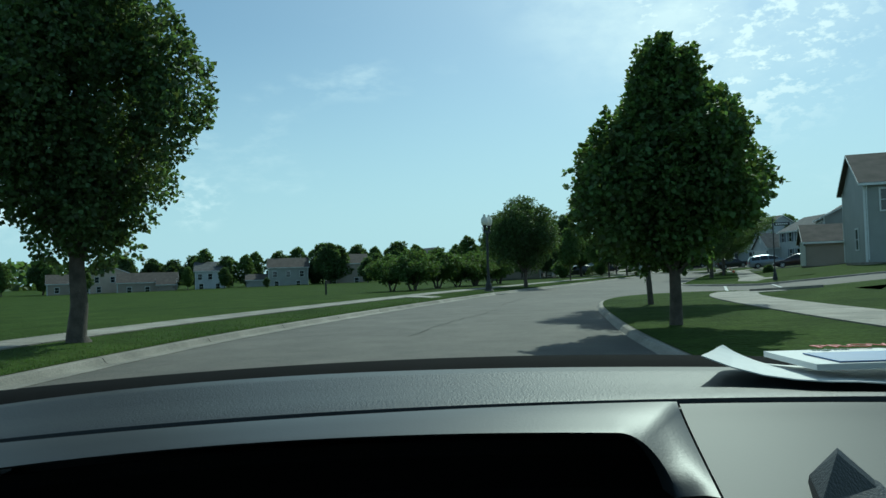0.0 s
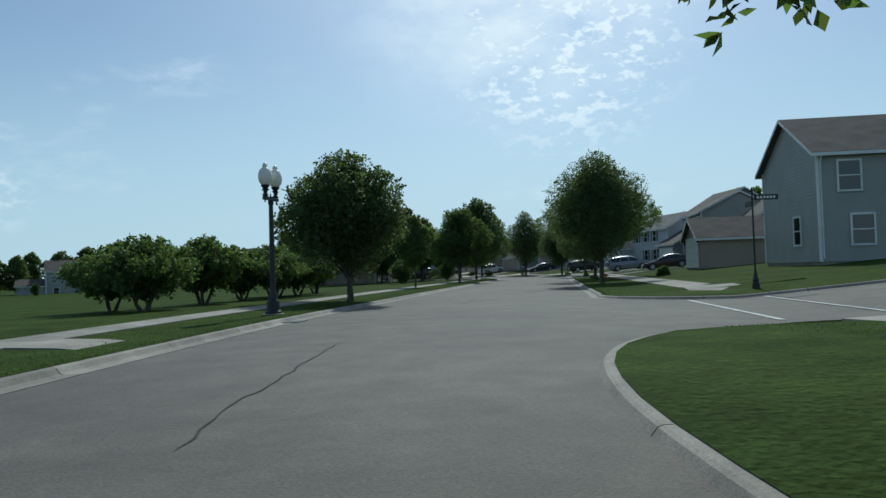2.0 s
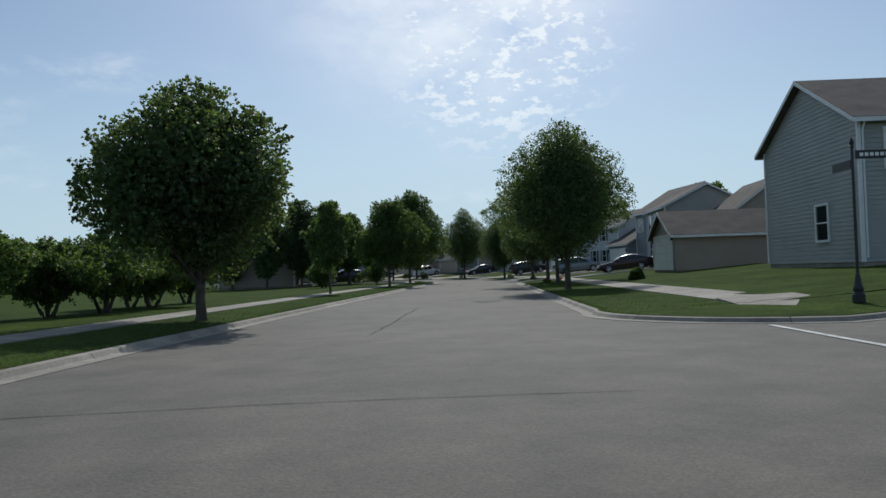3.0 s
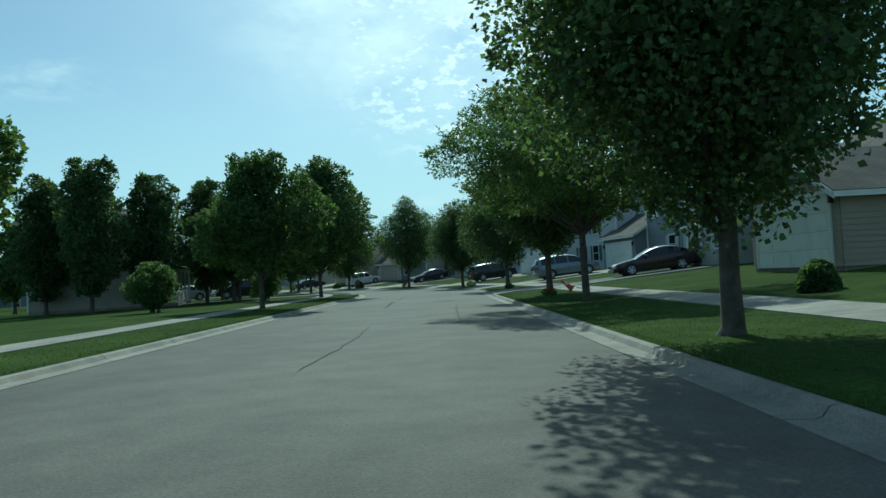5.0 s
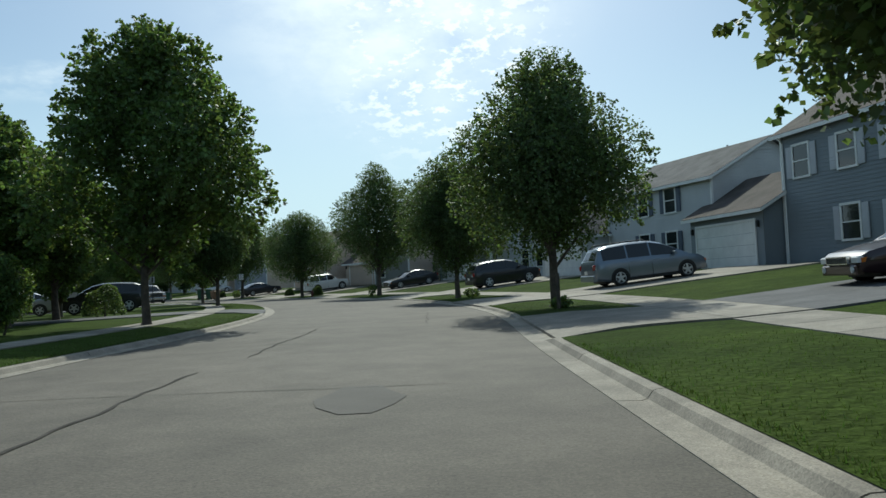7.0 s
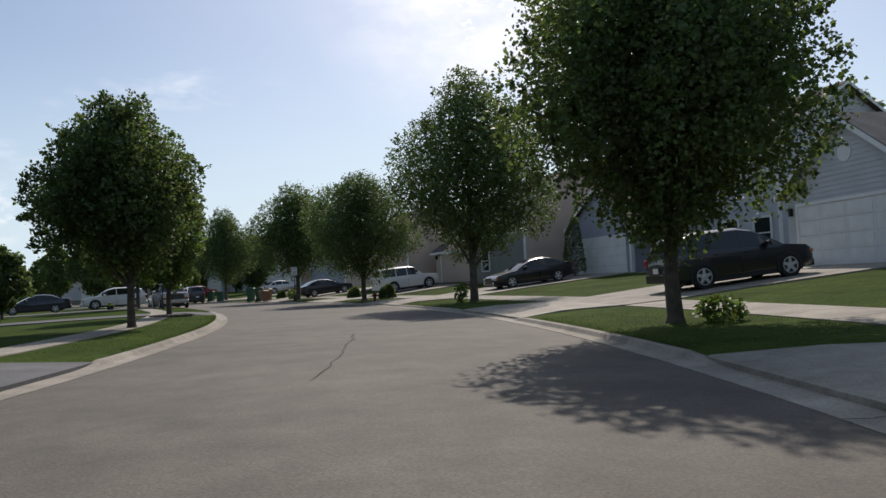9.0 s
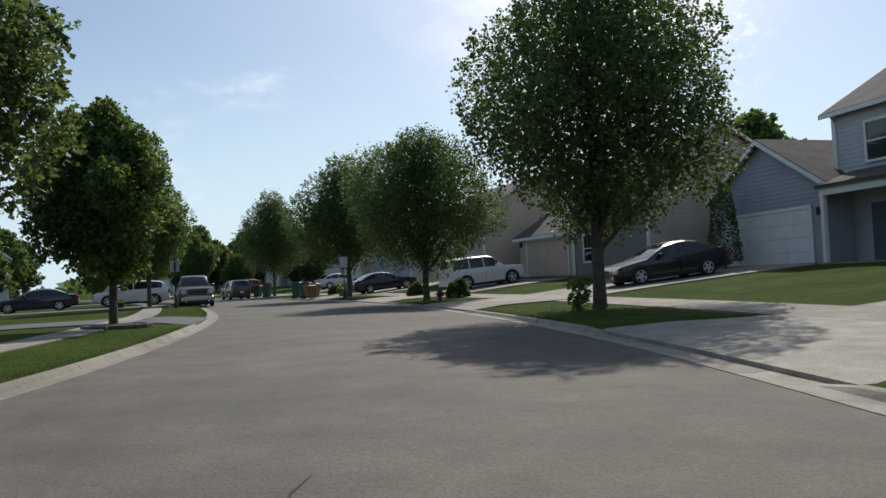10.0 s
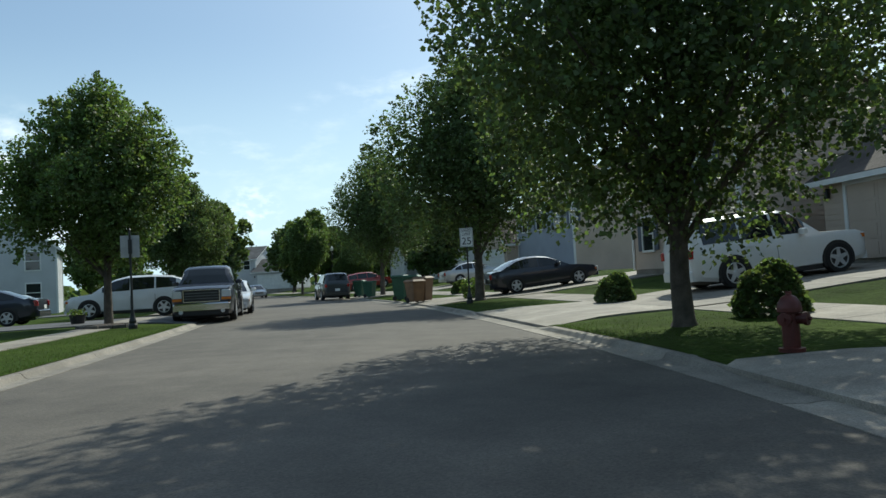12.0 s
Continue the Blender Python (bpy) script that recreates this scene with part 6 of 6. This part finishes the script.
def far_tree(x, y, h, k, z=-1.0):
    t, c = FAR_TREES[k]
    ob = thing("tree", pose(x, y, z, 0, 0, x * 37 % 360), "leafy tree in the distance behind the houses", "tree", group="distant trees")
    sc = h / (8.0, 10.0)[k]
    ob.scale = (sc, sc, sc)
    part("trunk", t, None, ob)
    part("crown", c, None, ob)


rt = random.Random(9)
for k in range(20):
    far_tree(-130 + k * 6.2 + rt.uniform(-2, 2), 188 + rt.uniform(-4, 14), rt.uniform(7, 11), k % 2, -1.4)
for x, y, h in ((-27, 176, 10), (-25, 178, 9.5), (-11, 178, 10), (-59, 170, 5.2), (-50.5, 170, 4.8), (-30.5, 186, 10.5), (-22, 189, 10), (-64, 190, 8.5), (-49, 192, 9), (-36, 150, 2.2), (-75, 190, 8), (-17, 165, 6), (-5, 160, 7), (2, 150, 6), (6, 140, 6), (-2, 138, 5), (9, 128, 6.5), (4, 118, 7), (12, 140, 8), (15.5, 150, 4.7), (-80, 165, 5)):
    far_tree(x, y, h, int(h) % 2, -0.8 if x < -10 else 0.0)
for x, y, h in ((-3, 225, 7), (10.5, 221, 8.5), (14.5, 226, 8), (18, 236, 10), (22, 226, 9), (27, 214, 9), (-14, 228, 9), (-20, 215, 9), (-8, 208, 9), (30, 200, 8), (6, 200, 7.5), (12, 192, 8), (-30, 250, 10), (5, 268, 11), (20, 262, 11), (34, 250, 11), (45, 235, 10),
                (62, 165, 10), (60, 128, 9), (62, 105, 9), (56, 92, 9), (50, 70, 8), (58, 150, 9.5), (64, 180, 9)):
    far_tree(x, y, h, int(h) % 2, 0.6)
# woods at the horizon
rw = np.random.default_rng(4)
n = 26000
ang_w = rw.uniform(0, 2 * np.pi, n)
rad_w = 330 + rw.uniform(0, 60, n)
top_w = 7 + 4 * np.sin(ang_w * 9) + 3 * np.sin(ang_w * 31 + 1) + 1.5 * np.sin(ang_w * 83)
zz = -2 + top_w * rw.uniform(0, 1, n) ** 0.7
pw = np.stack([20 + rad_w * np.cos(ang_w), 90 + rad_w * np.sin(ang_w), zz], 1)
woods = new("woods", leaf_cloud("woods", pw, np.tile([0, 0, 1.0], (n, 1)), 4.0, M_LEAF, rw))
tagged(woods, "distant line of dark green woods on the horizon", "woods", kind="stuff")


# ------------------------------------------------------------ grass blades along the verges
gb = np.random.default_rng(8)
bp, bd = [], []
for P, N, Q in EDGES:
    zb = np.array([base_z(road_sd(*p)[1]) for p in P[::4]])
    for j, k in enumerate(range(0, len(P) - 4, 4)):
        s, d = road_sd(*P[k])
        if s > ARC[-1] - 60 or s < 30 or abs(abs(d) - HALF) > 0.6:
            continue
        if dip(*P[k]) > 0 or dip(*P[k + 2]) > 0 or dip(*P[k + 4]) > 0:
            continue
        m_ = 620
        o = np.r_[gb.uniform(0.165, 0.3, 150), 0.22 + 3.2 * gb.uniform(0, 1, m_) ** 1.5]
        walk_o = (3.2, 4.6) if d > 0 else (2.05, 3.0)
        o = o[(o < walk_o[0] - 0.03) | (o > walk_o[1] + 0.03)]
        f = gb.uniform(0, 4, len(o))
        i0 = np.minimum(k + f.astype(int), len(P) - 2)
        w = (f - f.astype(int))[:, None]
        base = P[i0] * (1 - w) + P[i0 + 1] * w + N[i0] * o[:, None]
        wz = np.clip(o / 7, 0, 1)
        wz = wz * wz * (3 - 2 * wz)
        dd = HALF + o if d > 0 else -(HALF + o)
        z = (1 - wz) * (zb[j] + 0.088 + 0.03 * np.minimum(o, 3)) + wz * lift(dd, s) + 0.008
        bp.append(np.c_[base, z])
bp = np.concatenate(bp)
bd = np.c_[gb.normal(0, 0.35, (len(bp), 2)), np.ones(len(bp)) * 1.2]
nb_ = len(bp)
side_v = np.c_[gb.normal(size=(nb_, 2)), np.zeros(nb_)]
side_v /= np.linalg.norm(side_v, axis=1)[:, None]
hgt = gb.uniform(0.018, 0.05, (nb_, 1))
tipv = bp + bd / np.linalg.norm(bd, axis=1)[:, None] * hgt
va = np.stack([bp - side_v * 0.006, bp + side_v * 0.006, tipv], 1).reshape(-1, 3)
gm = bpy.data.meshes.new("grass_blades")
gm.vertices.add(3 * nb_)
gm.vertices.foreach_set("co", va.ravel())
gm.loops.add(3 * nb_)
gm.loops.foreach_set("vertex_index", np.arange(3 * nb_))
gm.polygons.add(nb_)
gm.polygons.foreach_set("loop_start", np.arange(nb_) * 3)
gm.materials.append(M_BLADE)
gm.update(calc_edges=True)
tagged(new("grass", gm), "short green grass blades on the verges", "grass", kind="stuff")


# ------------------------------------------------------------ the car that the drive begins in: open front, dashboard and papers
M_PAD = mat("dashboard_grain", (0.012, 0.013, 0.014), 0.5, var=0.12, scale=9, fine=420, bump=0.5, dist=0.0015)
M_TRIM = mat("dashboard_trim", (0.020, 0.021, 0.022), 0.48, var=0.08, scale=9, fine=420, bump=0.16, dist=0.0008)
M_SIDE = mat("panel_grain", (0.026, 0.027, 0.028), 0.6, var=0.06, scale=9, fine=520, bump=0.1, dist=0.0006)
# near-black for the rubber seal, and for the shade inside the instrument hollow
M_SEAL_SHADE = mat("rubber_seal_and_recess_shade", (0.006, 0.006, 0.006), 0.95, var=0.2, scale=12, fine=200, bump=0.2, dist=0.001, spec=0.05)
M_PAPER = mat("paper", (0.72, 0.72, 0.70), 0.7, var=0.04, scale=9, fine=120, bump=0.05, dist=0.001)
M_BLUE = mat("blue_print", (0.05, 0.13, 0.32), 0.5, var=0.1, scale=9, fine=120, bump=0.0)
M_REDINK = mat("red_print", (0.45, 0.03, 0.03), 0.6, var=0.1, scale=9, fine=120, bump=0.0)
car = thing("car", Matrix.Identity(4), "dark car with a grained black dashboard where the drive starts", "car")


def bow(x, a, b, c, d):
    """Height of a line across the dashboard, which falls away to both sides."""
    x = max(-0.6, min(0.6, x))
    return a + b * x + c * x * x + d * x**3


COWL, PAD_BACK, PAD_MID, GROOVE, HOOD, LIP = (0.9622, 0.0054, -0.0705, -0.0083), (0.9591, -0.0025, -0.0737, 0.0501), (0.9562, 0.0059, -0.0798, 0.0367), (0.9531, 0.0137, -0.0644, 0.0281), (0.9523, 0.0183, -0.0685, 0.0), (0.9494, -0.0055, -0.1383, 0.0368)


def sheet(rows, x0, x1, n=40, thick=0.012):
    """rows: (y, line, rise) across the dashboard, swept over x, closed below."""
    mb = MB()
    xs = np.linspace(x0, x1, n)
    mb.loft([[(float(x), y, bow(float(x), *ln) + e) for y, ln, e in rows] + [(float(x), y, bow(float(x), *ln) + e - thick) for y, ln, e in rows[::-1]] for x in xs])
    return mb


part("cowl_seal", sheet([(0.985, COWL, -0.02), (0.965, COWL, -0.002), (0.95, COWL, 0.0), (0.90, COWL, -0.006), (0.868, PAD_BACK, -0.008)], -0.62, 1.22), M_SEAL_SHADE, car, "black rubber seal under the windscreen", smooth=True)
part("dashboard_pad", sheet([(0.868, PAD_BACK, -0.006), (0.86, PAD_BACK, 0.0), (0.81, PAD_BACK, 0.0008), (0.76, PAD_MID, 0.0), (0.70, PAD_MID, -0.0012), (0.67, GROOVE, 0.0006), (0.66, GROOVE, -0.0005), (0.656, GROOVE, -0.006)], -0.62, 1.22), M_PAD, car, "black grained upper pad", smooth=True)


def seam(v):
    """The seam between hood and side panel, from the groove down."""
    return Vector((0.199 - 0.021 * v, 0.645 - 0.155 * v, 0.9531 - 0.0358 * v**0.8))


FALL = ((0, 0.0), (0.1, 0.0006), (0.3, 0.0016), (0.5, 0.0014), (0.65, 0.0010), (0.82, 0.0007), (0.94, 0.0004), (1, 0.0))
hood_rows = []
for x in list(np.linspace(-0.62, 0.11, 30)) + [5.0 * k for k in range(19)]:
    k = len(hood_rows) - 30
    if k < 0:
        back, rim = Vector((x, 0.645, bow(x, *HOOD))), Vector((x, 0.56, bow(x, *LIP)))
    else:
        a = math.radians(x)
        rim = Vector((0.126 + 0.030 * math.sin(a), 0.56 - 0.05 * (1 - math.cos(a)) ** 1.3, 0.9125 + 0.0341 * max(0.0, math.cos(a)) ** 0.85))
        back = Vector((0.126 + 0.073 * k / 7, 0.645, bow(0.126 + 0.073 * k / 7, *HOOD))) if k < 7 else seam((k - 7) / 11)
    row = [back + Vector((0, 0.005, -0.007))] + [back.lerp(rim, f) + Vector((0, -0.2, 1)) * e for f, e in FALL]
    hood_rows.append([tuple(p) for p in row + [rim + Vector((-0.001, 0.003, -0.002)), rim + Vector((-0.002, 0.03, -0.003))]])
part("dashboard_trim", MB().loft(hood_rows, closed=False, caps=False), M_TRIM, car, "smooth grey hood with a rounded end over the instruments", smooth=True)
side = MB()
rows = []
for u in np.linspace(0, 1, 24):
    row = []
    for v in (-0.02, 0.0, 0.04, 0.12, 0.25, 0.45, 0.7, 1.0, 1.35):
        p = seam(max(0.0, v)) + Vector((0.0022, 0.0, -0.0008 if v > 0 else -0.006 if v < 0 else -0.002))
        p.y += 0.004 * (v < 0)
        x = p.x + (1.22 - p.x) * u
        row.append((x, p.y, p.z + bow(x, *HOOD) - bow(p.x, *HOOD)))
    rows.append(row)
side.loft(rows, closed=False, caps=False)
part("side_panel", side, M_SIDE, car, "smooth grey panel beside the instruments", smooth=True)
part("groove", sheet([(0.664, GROOVE, -0.007), (0.64, HOOD, -0.007)], -0.62, 1.22, thick=0.004), M_BLACKPL, car)
# the hollow's shade is put into its near-black colour
part("instrument_recess", sheet([(0.60, LIP, -0.014), (0.63, LIP, -0.05), (0.64, LIP, -0.12), (0.60, LIP, -0.24)], -0.62, 0.185), M_SEAL_SHADE, car, "hollow before the instruments, coloured near-black for its shade")
clip = MB().loft([[(0.222, 0.445, 0.84), (0.34, 0.445, 0.84), (0.36, 0.52, 0.84), (0.235, 0.52, 0.84)], [(0.229, 0.46, 0.922), (0.30, 0.47, 0.905), (0.31, 0.51, 0.91), (0.246, 0.51, 0.925)], [(0.258, 0.495, 0.943), (0.285, 0.498, 0.919), (0.29, 0.51, 0.921), (0.264, 0.506, 0.944)]])
part("phone_clip", clip, M_PAD, car, "faceted dark plastic clip")
# bodywork round it
bx0, bx1 = -0.56, 1.28
hood = MB()
hr = []
for y, z, k in ((0.96, 0.905, 0.0), (1.25, 0.875, 0.0), (1.6, 0.83, 0.03), (1.9, 0.77, 0.10), (2.02, 0.66, 0.16), (2.04, 0.42, 0.16), (2.0, 0.26, 0.2)):
    hr.append([(bx0 + k, y, 0.24), (bx0 + k, y, z - 0.10 if z > 0.4 else z), (bx0 + 0.10 + k, y, z - 0.015 if z > 0.4 else z), ((bx0 + bx1) / 2, y, z), (bx1 - 0.10 - k, y, z - 0.015 if z > 0.4 else z), (bx1 - k, y, z - 0.10 if z > 0.4 else z), (bx1 - k, y, 0.24)])
hood.loft(hr)
part("bonnet", hood, M_PAINT["darkgrey"], car)
for x in (bx0, bx1):
    s = -1 if x < 0 else 1
    part("door", MB().box(x - 0.03, -1.25, 0.26, x + 0.03, 0.95, 0.86, b=0.012), M_PAINT["darkgrey"], car)
    for y in (1.42, -1.62):
        wheel(car, x - s * 0.12, y, 0.32, 0.2, 1).rotation_euler = (0, 0, 0)
part("floor_pan", MB().box(bx0 + 0.03, -1.25, 0.22, bx1 - 0.03, 0.95, 0.28), M_BLACKPL, car)
# roof and pillars, out of view, added to cut sky light on the dashboard
part("roof", MB().loft([[(bx0 + 0.10 + e, y, z - 0.03), (bx0 + 0.2 + e, y, z), (bx1 - 0.2 - e, y, z), (bx1 - 0.10 - e, y, z - 0.03), (bx1 - 0.2 - e, y, z - 0.05), (bx0 + 0.2 + e, y, z - 0.05)] for y, z, e in ((0.30, 1.42, 0.02), (0.0, 1.465, 0.0), (-0.6, 1.48, 0.0), (-1.2, 1.45, 0.0), (-1.5, 1.40, 0.02))]), M_PAINT["darkgrey"], car)
for x in (bx0, bx1):
    s = -1 if x < 0 else 1
    for y0, y1, w in ((0.74, 0.24, 0.07), (-0.25, -0.25, 0.10), (-1.9, -1.45, 0.12)):
        part("pillar", MB().loft([[(x - s * i - 0.03, y - w / 2, z), (x - s * i + 0.03, y - w / 2, z), (x - s * i + 0.03, y + w / 2, z), (x - s * i - 0.03, y + w / 2, z)] for y, z, i in ((y0, 0.84, 0.0), (y1, 1.41, 0.15))]), M_PAINT["darkgrey"], car)
part("firewall", MB().box(bx0 + 0.03, 0.90, 0.28, bx1 - 0.03, 0.945, 0.90), M_BLACKPL, car)
part("boot", MB().box(bx0, -2.55, 0.26, bx1, -1.25, 0.86, b=0.05), M_PAINT["darkgrey"], car)
for w_ in [o for o in car.children if o.name.startswith("wheel")]:
    x, y, z = w_.matrix_basis.translation
    w_.matrix_basis = pose(x, y, 0.36, 0, 90 if x > 0.3 else -90, 0)

papers = thing("papers", Matrix.Identity(4), "loose printed papers lying on a dashboard", "papers")
cs = MB()
top = []
for k in range(15):
    x = 0.258 + k * 0.026
    row = []
    for j, y in enumerate((0.70, 0.74, 0.78, 0.82, 0.85)):
        e = max(0.0, 1 - (x - 0.258) / 0.11)
        row.append((x + 0.40 * (y - 0.70) * e, y + 0.05 * e * (1 - j / 4), bow(x, *PAD_MID) + 0.0065 + 0.021 * e * e + 0.002 * math.sin(k * 0.9 + y * 14)))
    top.append(row)
cs.loft([r + [(x, y, z - 0.0012) for x, y, z in r[::-1]] for r in top])
pp = part("sheet", cs, M_PAPER, papers, "white sheet with curled corner")
book = part("booklet", MB().box(0.36, 0.72, 0.9655, 0.64, 0.84, 0.9715), M_PAPER, papers)
part("cover", MB().box(0.385, 0.725, 0.972, 0.64, 0.80, 0.9732), M_BLUE, book, "blue printed cover")
text_mesh("PROVIDER", 0.035, "lettering", M_REDINK, pp, pose(0.50, 0.845, 0.9745, 0, 0, 0), 0.0003)
text_mesh("lights", 0.02, "lettering", M_BIN, pp, pose(0.42, 0.812, 0.9745, 0, 0, 0), 0.0003)
text_mesh("failure", 0.02, "lettering", M_REDINK, pp, pose(0.52, 0.812, 0.9745, 0, 0, 0), 0.0003)
